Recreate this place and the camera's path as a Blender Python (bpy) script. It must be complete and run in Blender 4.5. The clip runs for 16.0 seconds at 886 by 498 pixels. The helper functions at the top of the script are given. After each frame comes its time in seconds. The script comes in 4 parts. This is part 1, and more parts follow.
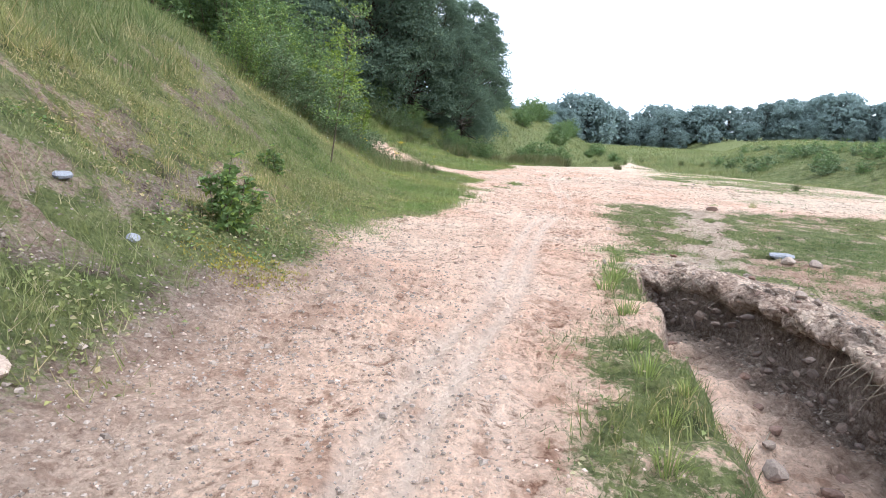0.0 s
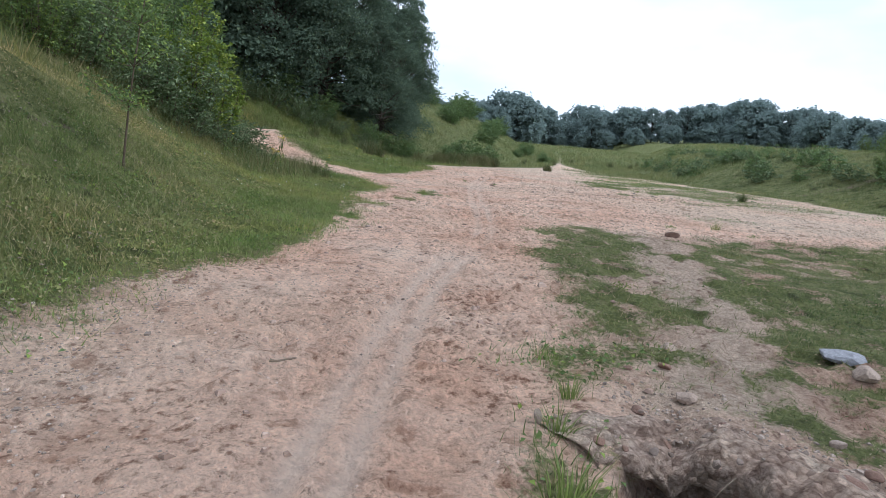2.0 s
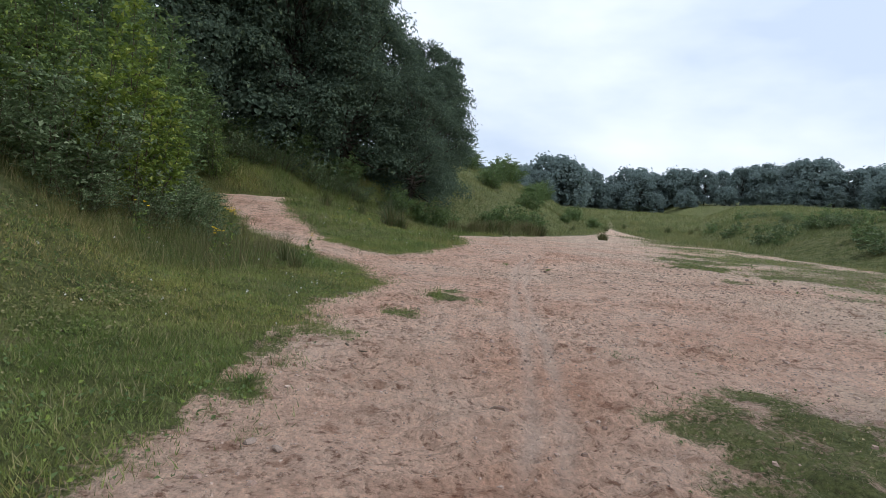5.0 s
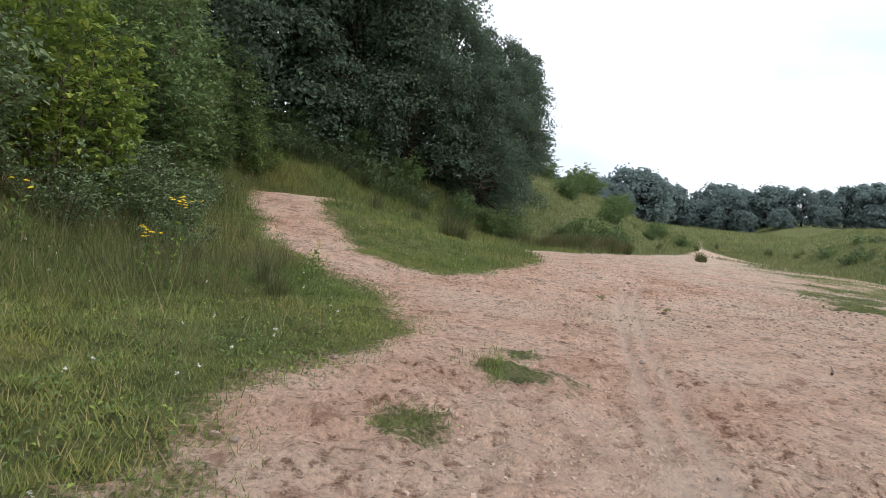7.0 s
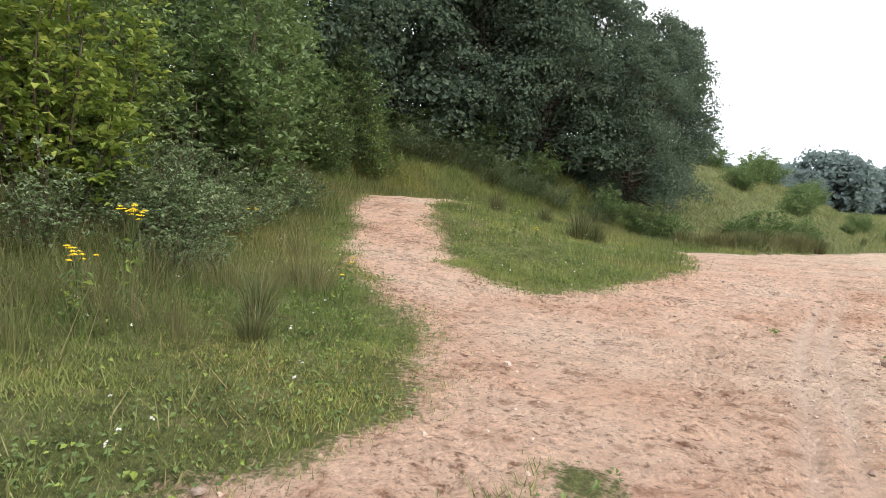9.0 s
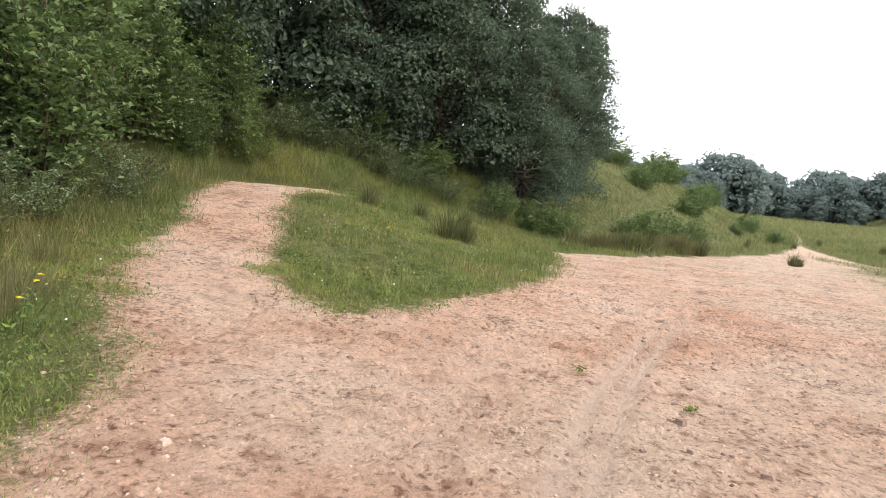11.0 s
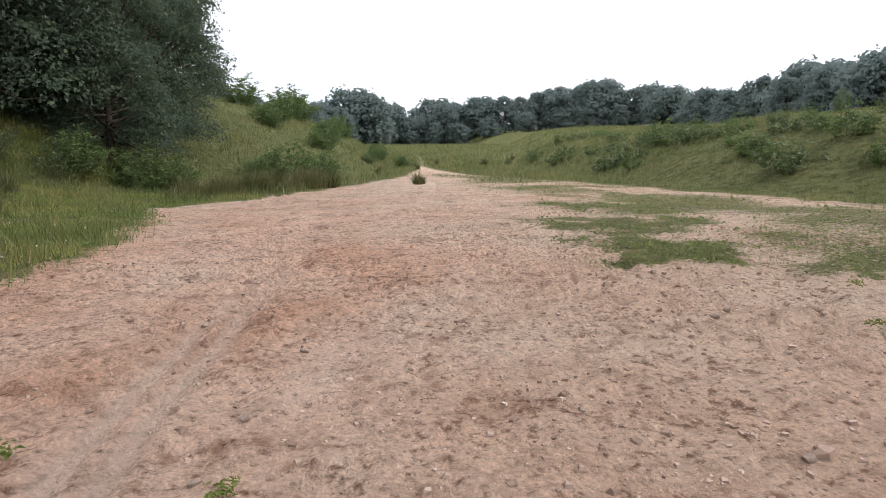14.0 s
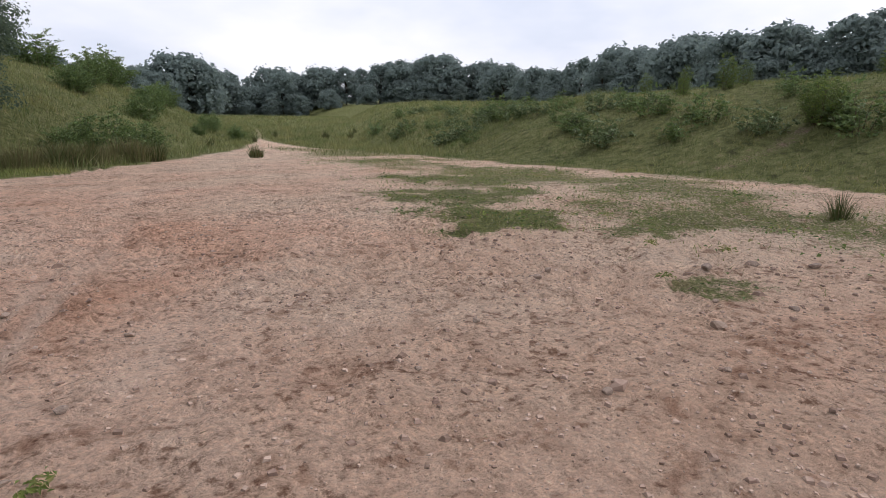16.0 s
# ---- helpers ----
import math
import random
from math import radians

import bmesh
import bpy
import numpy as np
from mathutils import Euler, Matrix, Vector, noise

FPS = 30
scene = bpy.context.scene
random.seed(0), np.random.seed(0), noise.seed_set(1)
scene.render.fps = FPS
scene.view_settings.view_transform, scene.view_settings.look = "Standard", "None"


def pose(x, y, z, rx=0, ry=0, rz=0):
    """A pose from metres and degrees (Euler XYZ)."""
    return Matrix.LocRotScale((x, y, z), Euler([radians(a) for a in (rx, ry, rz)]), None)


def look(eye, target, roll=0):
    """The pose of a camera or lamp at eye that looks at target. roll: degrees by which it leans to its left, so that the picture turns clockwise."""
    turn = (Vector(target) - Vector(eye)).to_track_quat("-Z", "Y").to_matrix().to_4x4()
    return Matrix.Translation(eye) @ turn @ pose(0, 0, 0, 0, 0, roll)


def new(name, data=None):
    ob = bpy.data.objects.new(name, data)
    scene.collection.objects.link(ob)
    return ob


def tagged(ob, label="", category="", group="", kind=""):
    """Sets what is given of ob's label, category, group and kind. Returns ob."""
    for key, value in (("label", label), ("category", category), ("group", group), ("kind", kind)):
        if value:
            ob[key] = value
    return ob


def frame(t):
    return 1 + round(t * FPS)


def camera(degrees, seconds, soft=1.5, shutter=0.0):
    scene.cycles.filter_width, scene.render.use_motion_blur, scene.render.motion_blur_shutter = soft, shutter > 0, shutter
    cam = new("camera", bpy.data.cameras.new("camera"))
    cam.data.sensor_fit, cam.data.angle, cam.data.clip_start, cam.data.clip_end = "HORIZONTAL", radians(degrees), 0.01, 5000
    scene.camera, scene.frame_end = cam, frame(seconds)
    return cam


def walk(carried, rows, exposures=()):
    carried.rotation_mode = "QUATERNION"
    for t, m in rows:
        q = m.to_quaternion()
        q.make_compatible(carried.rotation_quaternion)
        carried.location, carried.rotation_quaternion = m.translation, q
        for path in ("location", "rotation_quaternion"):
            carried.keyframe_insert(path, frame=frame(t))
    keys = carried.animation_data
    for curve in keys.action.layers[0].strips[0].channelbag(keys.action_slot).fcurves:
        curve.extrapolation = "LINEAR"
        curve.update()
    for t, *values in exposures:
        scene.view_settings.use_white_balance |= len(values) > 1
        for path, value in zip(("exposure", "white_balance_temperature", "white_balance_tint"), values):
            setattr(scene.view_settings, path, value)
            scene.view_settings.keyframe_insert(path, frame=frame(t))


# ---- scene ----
cam = camera(73.65, 16.0, 0.8)
PATH = [
    (0.0, -0.001, -0.010, 1.286, 79.17, -3.42, 0.06),
    (0.5, 0.219, 0.852, 1.306, 79.72, -3.46, 0.45),
    (1.0, 0.572, 2.010, 1.354, 78.73, -5.89, -3.74),
    (1.5, 0.869, 2.848, 1.368, 80.32, -4.51, -7.60),
    (2.0, 0.950, 3.668, 1.348, 79.26, -4.84, -6.40),
    (2.5, 1.130, 4.561, 1.336, 80.51, -3.97, -7.79),
    (3.0, 1.268, 5.433, 1.345, 79.20, -5.71, -5.85),
    (3.5, 1.468, 6.270, 1.450, 81.80, -3.90, -8.17),
    (4.0, 1.693, 7.033, 1.495, 84.72, -2.03, -5.28),
    (4.2, 1.756, 7.312, 1.486, 86.09, -2.45, -3.92),
    (6.3, 1.807, 11.770, 1.271, 83.02, -7.18, -0.77),
    (6.5, 1.855, 12.086, 1.242, 83.47, -10.43, 2.35),
    (7.0, 1.970, 12.821, 1.266, 85.51, -5.96, 4.69),
    (7.5, 2.124, 13.475, 1.241, 85.14, -6.66, 9.38),
    (8.0, 2.212, 14.170, 1.285, 84.59, -6.54, 13.07),
    (8.5, 2.378, 14.765, 1.300, 86.45, -6.49, 19.93),
    (9.0, 2.565, 15.326, 1.299, 84.33, -3.48, 19.79),
    (9.5, 2.857, 15.732, 1.405, 84.23, -6.95, 21.24),
    (10.0, 3.289, 16.050, 1.622, 82.94, -7.62, 16.20),
    (10.2, 3.364, 16.275, 1.634, 82.70, -7.57, 13.34),
    (12.3, 4.119, 18.142, 1.358, 85.34, -4.12, 13.10),
    (12.5, 4.210, 18.470, 1.339, 83.82, -5.49, 10.47),
    (13.0, 4.540, 19.199, 1.287, 85.86, -0.97, -3.28),
    (13.5, 4.744, 19.375, 1.338, 83.60, -0.27, -12.90),
    (14.0, 4.755, 19.562, 1.260, 80.11, 0.39, -20.81),
    (14.5, 4.768, 19.592, 1.245, 77.64, -0.26, -19.53),
    (15.0, 4.757, 19.607, 1.200, 76.24, -0.32, -25.30),
    (15.5, 4.775, 19.513, 1.233, 76.71, -0.56, -33.47),
    (16.0, 4.766, 19.467, 1.251, 77.64, -0.62, -35.69),
]
EXPOSURES = [(0.0, 1.28, 5600, 8), (0.5, 1.06, 5550, 8), (1.0, 0.82, 5500, 8), (2.0, 0.34, 5500, 8), (3.0, 0.1, 5550, 9), (4.0, -0.12, 5700, 10), (6.5, 0.1, 6000, 10), (8.0, 0.72, 6400, 10), (9.5, 0.92, 6500, 11), (12.5, 0.9, 6750, 14), (13.5, 0.58, 6550, 14), (14.5, 0.16, 6350, 16), (16.0, -0.05, 6350, 17)]
walk(cam, [(t, pose(x, y, z, rx, ry, rz)) for t, x, y, z, rx, ry, rz in PATH], EXPOSURES)

# ---------- sky and sun: overcast summer day ----------
world = bpy.data.worlds.new("world")
scene.world = world
world.use_nodes = True
wn, wl = world.node_tree.nodes, world.node_tree.links
wn.clear()
w_out = wn.new("ShaderNodeOutputWorld")
w_bg = wn.new("ShaderNodeBackground")
w_sky = wn.new("ShaderNodeTexSky")
w_sky.sky_type = "NISHITA"
w_sky.sun_disc = False
w_sky.sun_elevation = radians(48)
w_sky.sun_rotation = radians(70)
w_sky.air_density, w_sky.dust_density = 1.0, 3.0
w_scale = wn.new("ShaderNodeVectorMath")
w_scale.operation = "SCALE"
w_scale.inputs["Scale"].default_value = 0.10
w_co = wn.new("ShaderNodeTexCoord")
w_map = wn.new("ShaderNodeMapping")
w_map.inputs["Scale"].default_value = (1.0, 1.0, 2.6)
w_noise = wn.new("ShaderNodeTexNoise")
w_noise.inputs["Scale"].default_value = 2.2
w_noise.inputs["Detail"].default_value = 5.0
w_noise.inputs["Roughness"].default_value = 0.5
w_ramp = wn.new("ShaderNodeValToRGB")
w_ramp.color_ramp.elements[0].position, w_ramp.color_ramp.elements[0].color = 0.36, (0.80, 0.88, 0.99, 1)
w_ramp.color_ramp.elements[1].position, w_ramp.color_ramp.elements[1].color = 0.64, (1.20, 1.21, 1.23, 1)
w_mix = wn.new("ShaderNodeMix")
w_mix.data_type = "RGBA"
w_mix.inputs["Factor"].default_value = 0.9
wl.new(w_sky.outputs[0], w_scale.inputs[0])
wl.new(w_co.outputs["Generated"], w_map.inputs[0])
wl.new(w_map.outputs[0], w_noise.inputs["Vector"])
wl.new(w_noise.outputs[0], w_ramp.inputs[0])
wl.new(w_scale.outputs[0], w_mix.inputs["A"])
wl.new(w_ramp.outputs[0], w_mix.inputs["B"])
wl.new(w_mix.outputs["Result"], w_bg.inputs["Color"])
w_bg.inputs["Strength"].default_value = 1.0
wl.new(w_bg.outputs[0], w_out.inputs[0])

sun = new("sun", bpy.data.lights.new("sun", "SUN"))
sun.data.energy, sun.data.angle, sun.data.color = 1.5, radians(14), (1.0, 0.95, 0.87)
sun.matrix_world = look((40, -8, 45), (0, 0, 0))


# ---------- materials ----------
def nodes_of(name, rough=0.8, spec=0.3):
    m = bpy.data.materials.new(name)
    m.use_nodes = True
    n, l = m.node_tree.nodes, m.node_tree.links
    b = n["Principled BSDF"]
    b.inputs["Roughness"].default_value = rough
    b.inputs["Specular IOR Level"].default_value = spec
    return m, n, l, b


def noise_node(n, l, co, scale, detail=4.0, rough=0.55):
    t = n.new("ShaderNodeTexNoise")
    t.inputs["Scale"].default_value, t.inputs["Detail"].default_value, t.inputs["Roughness"].default_value = scale, detail, rough
    l.new(co, t.inputs["Vector"])
    return t.outputs[0]


def ramp_node(n, l, fac, stops):
    r = n.new("ShaderNodeValToRGB")
    e = r.color_ramp.elements
    while len(e) < len(stops):
        e.new(0.5)
    for k, (p, c) in enumerate(stops):
        e[k].position, e[k].color = p, (*c, 1)
    l.new(fac, r.inputs[0])
    return r.outputs[0]


def mix_node(n, l, fac, a, b, blend="MIX"):
    x = n.new("ShaderNodeMix")
    x.data_type, x.blend_type = "RGBA", blend
    for sock, val in ((x.inputs["Factor"], fac), (x.inputs["A"], a), (x.inputs["B"], b)):
        if isinstance(val, (int, float)):
            sock.default_value = val
        elif isinstance(val, tuple):
            sock.default_value = (*val, 1)
        else:
            l.new(val, sock)
    return x.outputs["Result"]


def math_node(n, l, op, a, b):
    x = n.new("ShaderNodeMath")
    x.operation = op
    for k, val in enumerate((a, b)):
        if isinstance(val, (int, float)):
            x.inputs[k].default_value = val
        else:
            l.new(val, x.inputs[k])
    return x.outputs[0]


def bump_node(n, l, height, strength, distance, b):
    x = n.new("ShaderNodeBump")
    x.inputs["Strength"].default_value, x.inputs["Distance"].default_value = strength, distance
    l.new(height, x.inputs["Height"])
    l.new(x.outputs[0], b.inputs["Normal"])


def crumb_node(n, l, co, scale, low, high):
    """Crumbs of soil: a shade of their own for each, and their rounded height."""
    v = n.new("ShaderNodeTexVoronoi")
    v.inputs["Scale"].default_value = scale
    warp = noise_node(n, l, co, scale * 0.9, 2.0)
    shift = n.new("ShaderNodeVectorMath")
    shift.operation = "SCALE"
    l.new(co, shift.inputs[0])
    l.new(math_node(n, l, "ADD", math_node(n, l, "MULTIPLY", warp, 0.02 / scale), 1.0), shift.inputs["Scale"])
    l.new(shift.outputs[0], v.inputs["Vector"])
    sep = n.new("ShaderNodeSeparateColor")
    l.new(v.outputs["Color"], sep.inputs[0])
    shade = ramp_node(n, l, sep.outputs[0], [(0.0, low), (0.22, tuple(0.35 * a + 0.65 for a in low)), (0.5, (1, 1, 1)), (1.0, high)])
    edge = ramp_node(n, l, v.outputs["Distance"], [(0.45, (1, 1, 1)), (0.75, (0.62, 0.57, 0.54))])
    return mix_node(n, l, 0.8, shade, edge, "MULTIPLY"), v.outputs["Distance"]


def ground_material():
    m, n, l, b = nodes_of("sandy_soil_and_turf", 0.95, 0.15)
    co = n.new("ShaderNodeNewGeometry").outputs["Position"]
    at = n.new("ShaderNodeAttribute")
    at.attribute_name = "cover"
    sep = n.new("ShaderNodeSeparateColor")
    l.new(at.outputs["Color"], sep.inputs[0])
    turf, pale, dark = sep.outputs[0], sep.outputs[1], sep.outputs[2]
    big, mid, fine, grit = (noise_node(n, l, co, s, d) for s, d in ((0.55, 4.0), (3.2, 5.0), (31.0, 6.0), (90.0, 3.0)))
    sand = ramp_node(n, l, big, [(0.30, (0.630, 0.385, 0.272)), (0.46, (0.725, 0.497, 0.375)), (0.60, (0.760, 0.552, 0.430)), (0.74, (0.770, 0.608, 0.494))])
    sand = mix_node(n, l, math_node(n, l, "MULTIPLY", pale, 0.85), sand, (0.68, 0.545, 0.425))
    patch = ramp_node(n, l, mid, [(0.32, (0.80, 0.75, 0.72)), (0.48, (1, 1, 1)), (0.72, (1.10, 1.08, 1.06))])
    sand = mix_node(n, l, 0.85, sand, patch, "MULTIPLY")
    speck = ramp_node(n, l, fine, [(0.32, (0.70, 0.63, 0.60)), (0.42, (0.98, 0.98, 0.98)), (0.62, (1.08, 1.08, 1.08))])
    sand = mix_node(n, l, 0.7, sand, speck, "MULTIPLY")
    fleck = noise_node(n, l, co, 22.0, 9.0, 0.74)
    cluster = noise_node(n, l, co, 1.7, 3.0, 0.6)
    # broken flakes of crust: colour darkens towards their low ragged edges, in trodden areas
    flake = noise_node(n, l, co, 6.5, 7.0, 0.62)
    trod = math_node(n, l, "ADD", flake, math_node(n, l, "MULTIPLY", math_node(n, l, "SUBTRACT", cluster, 0.5), 0.42))
    sand = mix_node(n, l, 1.0, sand, ramp_node(n, l, trod, [(0.27, (0.62, 0.53, 0.48)), (0.385, (0.82, 0.75, 0.71)), (0.415, (0.98, 0.97, 0.96)), (0.58, (1.12, 1.12, 1.11)), (0.66, (0.88, 0.85, 0.83))]), "MULTIPLY")
    chip = math_node(n, l, "ADD", noise_node(n, l, co, 15.0, 8.0, 0.68), math_node(n, l, "MULTIPLY", math_node(n, l, "SUBTRACT", noise_node(n, l, co, 0.9, 4.0, 0.65), 0.5), 0.35))
    sand = mix_node(n, l, 1.0, sand, ramp_node(n, l, chip, [(0.33, (0.42, 0.34, 0.30)), (0.405, (0.80, 0.75, 0.72)), (0.44, (1.04, 1.04, 1.03)), (0.58, (1.16, 1.15, 1.14)), (0.64, (1.02, 1.01, 1.0))]), "MULTIPLY")
    # dark flecks: small shadows of treads and lumps put into the sand's colour
    fleck_shadow = math_node(n, l, "ADD", fleck, math_node(n, l, "MULTIPLY", math_node(n, l, "SUBTRACT", cluster, 0.5), 0.6))
    sand = mix_node(n, l, 0.9, sand, ramp_node(n, l, fleck_shadow, [(0.27, (0.52, 0.44, 0.41)), (0.37, (0.95, 0.94, 0.93)), (0.58, (1.08, 1.08, 1.07))]), "MULTIPLY")
    crumb, crumb_high = crumb_node(n, l, co, 26.0, (0.52, 0.44, 0.40), (1.18, 1.17, 1.16))
    grain, grain_high = crumb_node(n, l, co, 62.0, (0.60, 0.54, 0.51), (1.20, 1.20, 1.20))
    worn = ramp_node(n, l, cluster, [(0.48, (0.02, 0.02, 0.02)), (0.70, (0.45, 0.45, 0.45))])
    sand = mix_node(n, l, worn, sand, mix_node(n, l, 1.0, sand, crumb, "MULTIPLY"))
    sand = mix_node(n, l, 0.22, sand, mix_node(n, l, 1.0, sand, grain, "MULTIPLY"))
    tk = n.new("ShaderNodeAttribute")
    tk.attribute_name = "tyre"
    sand = mix_node(n, l, tk.outputs["Fac"], sand, mix_node(n, l, 0.4, (0.86, 0.65, 0.51), speck, "MULTIPLY"))
    gravel = ramp_node(n, l, math_node(n, l, "ADD", math_node(n, l, "MULTIPLY", fleck, 0.6), math_node(n, l, "MULTIPLY", mid, 0.4)), [(0.36, (0.16, 0.115, 0.09)), (0.5, (0.33, 0.25, 0.20)), (0.62, (0.52, 0.41, 0.335))])
    gravel = mix_node(n, l, 0.8, gravel, mix_node(n, l, 1.0, crumb, grain, "MULTIPLY"), "MULTIPLY")
    sand = mix_node(n, l, dark, sand, gravel)
    green = ramp_node(n, l, mid, [(0.30, (0.080, 0.090, 0.034)), (0.44, (0.15, 0.165, 0.058)), (0.58, (0.21, 0.225, 0.085)), (0.72, (0.29, 0.25, 0.13))])
    green = mix_node(n, l, 0.8, green, ramp_node(n, l, fine, [(0.3, (0.45, 0.45, 0.45)), (0.55, (1, 1, 1)), (0.75, (1.35, 1.3, 1.2))]), "MULTIPLY")
    fac = math_node(n, l, "ADD", turf, math_node(n, l, "MULTIPLY", math_node(n, l, "SUBTRACT", fleck, 0.5), 1.9))
    fac = math_node(n, l, "ADD", fac, math_node(n, l, "MULTIPLY", math_node(n, l, "SUBTRACT", mid, 0.5), 0.9))
    step = ramp_node(n, l, fac, [(0.30, (0, 0, 0)), (0.66, (1, 1, 1))])
    l.new(mix_node(n, l, step, sand, green), b.inputs["Base Color"])
    relief = math_node(n, l, "ADD", math_node(n, l, "MULTIPLY", fine, 1.0), math_node(n, l, "MULTIPLY", grit, 0.35))
    relief = math_node(n, l, "ADD", relief, math_node(n, l, "MULTIPLY", fleck, 1.0))
    relief = math_node(n, l, "ADD", relief, math_node(n, l, "MULTIPLY", math_node(n, l, "ADD", flake, chip), 3.4))
    relief = math_node(n, l, "SUBTRACT", relief, math_node(n, l, "MULTIPLY", crumb_high, 0.35))
    bump_node(n, l, relief, 1.0, 0.06, b)
    return m


def leaf_material(name, dark, light, accent, accent_share=0.06, through_light=0.25, rough=0.55, broad=0.0):
    m, n, l, b = nodes_of(name, rough, 0.25)
    rnd = n.new("ShaderNodeNewGeometry").outputs["Random Per Island"]
    co = n.new("ShaderNodeNewGeometry").outputs["Position"]
    patch = noise_node(n, l, co, 1.3, 5.0, 0.65)
    mixed = math_node(n, l, "ADD", math_node(n, l, "MULTIPLY", rnd, 0.45), math_node(n, l, "MULTIPLY", patch, 0.75))
    c = ramp_node(n, l, mixed, [(0.28, dark), (0.82, light)])
    c = mix_node(n, l, math_node(n, l, "GREATER_THAN", rnd, 1 - accent_share), c, accent)
    if broad:
        wide = noise_node(n, l, co, 0.42, 4.0, 0.6)
        c = mix_node(n, l, broad, c, ramp_node(n, l, wide, [(0.34, (0.62, 0.78, 0.62)), (0.5, (1, 1, 1)), (0.64, (1.34, 1.16, 1.08))]), "MULTIPLY")
    l.new(c, b.inputs["Base Color"])
    tr = n.new("ShaderNodeBsdfTranslucent")
    l.new(c, tr.inputs["Color"])
    mx = n.new("ShaderNodeMixShader")
    mx.inputs[0].default_value = through_light
    l.new(b.outputs[0], mx.inputs[1])
    l.new(tr.outputs[0], mx.inputs[2])
    l.new(mx.outputs[0], n["Material Output"].inputs["Surface"])
    return m


def bark_material(name, a, c):
    m, n, l, b = nodes_of(name, 0.9, 0.2)
    co = n.new("ShaderNodeNewGeometry").outputs["Position"]
    f = noise_node(n, l, co, 9.0, 6.0, 0.65)
    l.new(ramp_node(n, l, f, [(0.3, a), (0.7, c)]), b.inputs["Base Color"])
    bump_node(n, l, f, 0.6, 0.03, b)
    return m


def stone_material(name, a, c):
    m, n, l, b = nodes_of(name, 0.85, 0.3)
    co = n.new("ShaderNodeTexCoord").outputs["Object"]
    rnd = n.new("ShaderNodeObjectInfo").outputs["Random"]
    f = noise_node(n, l, co, 14.0, 6.0, 0.6)
    g = noise_node(n, l, co, 60.0, 3.0, 0.6)
    col = ramp_node(n, l, f, [(0.3, a), (0.7, c)])
    col = mix_node(n, l, 0.7, col, ramp_node(n, l, rnd, [(0.0, (0.75, 0.75, 0.78)), (1.0, (1.1, 1.05, 1.0))]), "MULTIPLY")
    col = mix_node(n, l, 0.5, col, ramp_node(n, l, g, [(0.35, (0.7, 0.7, 0.7)), (0.65, (1.15, 1.15, 1.15))]), "MULTIPLY")
    l.new(col, b.inputs["Base Color"])
    bump_node(n, l, math_node(n, l, "ADD", f, math_node(n, l, "MULTIPLY", g, 0.3)), 0.5, 0.02, b)
    return m


def island_material(name, stops, rough=0.9):
    m, n, l, b = nodes_of(name, rough, 0.2)
    rnd = n.new("ShaderNodeNewGeometry").outputs["Random Per Island"]
    co = n.new("ShaderNodeNewGeometry").outputs["Position"]
    f = noise_node(n, l, co, 40.0, 3.0)
    c = ramp_node(n, l, rnd, stops)
    c = mix_node(n, l, 0.6, c, ramp_node(n, l, f, [(0.35, (0.7, 0.7, 0.7)), (0.65, (1.15, 1.15, 1.15))]), "MULTIPLY")
    l.new(c, b.inputs["Base Color"])
    return m


def crust_material():
    """Dry pale soil above, darker moist soil where it has broken open."""
    m, n, l, b = nodes_of("crumbling_soil", 0.95, 0.1)
    co = n.new("ShaderNodeNewGeometry").outputs["Position"]
    a, f, g = noise_node(n, l, co, 3.0, 5.0, 0.6), noise_node(n, l, co, 24.0, 9.0, 0.75), noise_node(n, l, co, 70.0, 4.0)
    c = ramp_node(n, l, a, [(0.32, (0.38, 0.27, 0.21)), (0.5, (0.54, 0.41, 0.33)), (0.68, (0.66, 0.53, 0.42))])
    c = mix_node(n, l, 0.95, c, ramp_node(n, l, f, [(0.34, (0.42, 0.37, 0.34)), (0.46, (0.95, 0.94, 0.93)), (0.62, (1.25, 1.24, 1.22))]), "MULTIPLY")
    crumb, crumb_high = crumb_node(n, l, co, 30.0, (0.50, 0.44, 0.42), (1.25, 1.23, 1.2))
    c = mix_node(n, l, 0.9, c, crumb, "MULTIPLY")
    l.new(c, b.inputs["Base Color"])
    f = math_node(n, l, "SUBTRACT", f, math_node(n, l, "MULTIPLY", crumb_high, 0.4))
    bump_node(n, l, math_node(n, l, "ADD", math_node(n, l, "MULTIPLY", f, 1.6), math_node(n, l, "MULTIPLY", g, 0.3)), 1.0, 0.06, b)
    return m


M_GROUND = ground_material()
M_GRASS = leaf_material("meadow_grass", (0.078, 0.098, 0.032), (0.215, 0.23, 0.078), (0.34, 0.29, 0.14), 0.18, 0.35, broad=0.85)
M_SLOPE = leaf_material("dry_slope_grass", (0.115, 0.130, 0.046), (0.31, 0.305, 0.112), (0.42, 0.35, 0.19), 0.2, 0.35, broad=0.85)
M_LUSH = leaf_material("lush_short_grass", (0.108, 0.142, 0.038), (0.31, 0.36, 0.105), (0.40, 0.36, 0.16), 0.12, 0.35, broad=0.85)
M_THIN = leaf_material("thin_mixed_turf", (0.075, 0.098, 0.036), (0.22, 0.25, 0.085), (0.36, 0.31, 0.17), 0.22, 0.3, broad=0.85)
M_BANK = leaf_material("far_bank_grass", (0.105, 0.132, 0.05), (0.275, 0.292, 0.112), (0.34, 0.31, 0.17), 0.12, 0.35, broad=0.85)
M_RUSH = leaf_material("rush_stems", (0.050, 0.070, 0.024), (0.13, 0.145, 0.055), (0.26, 0.19, 0.10), 0.25, 0.2)
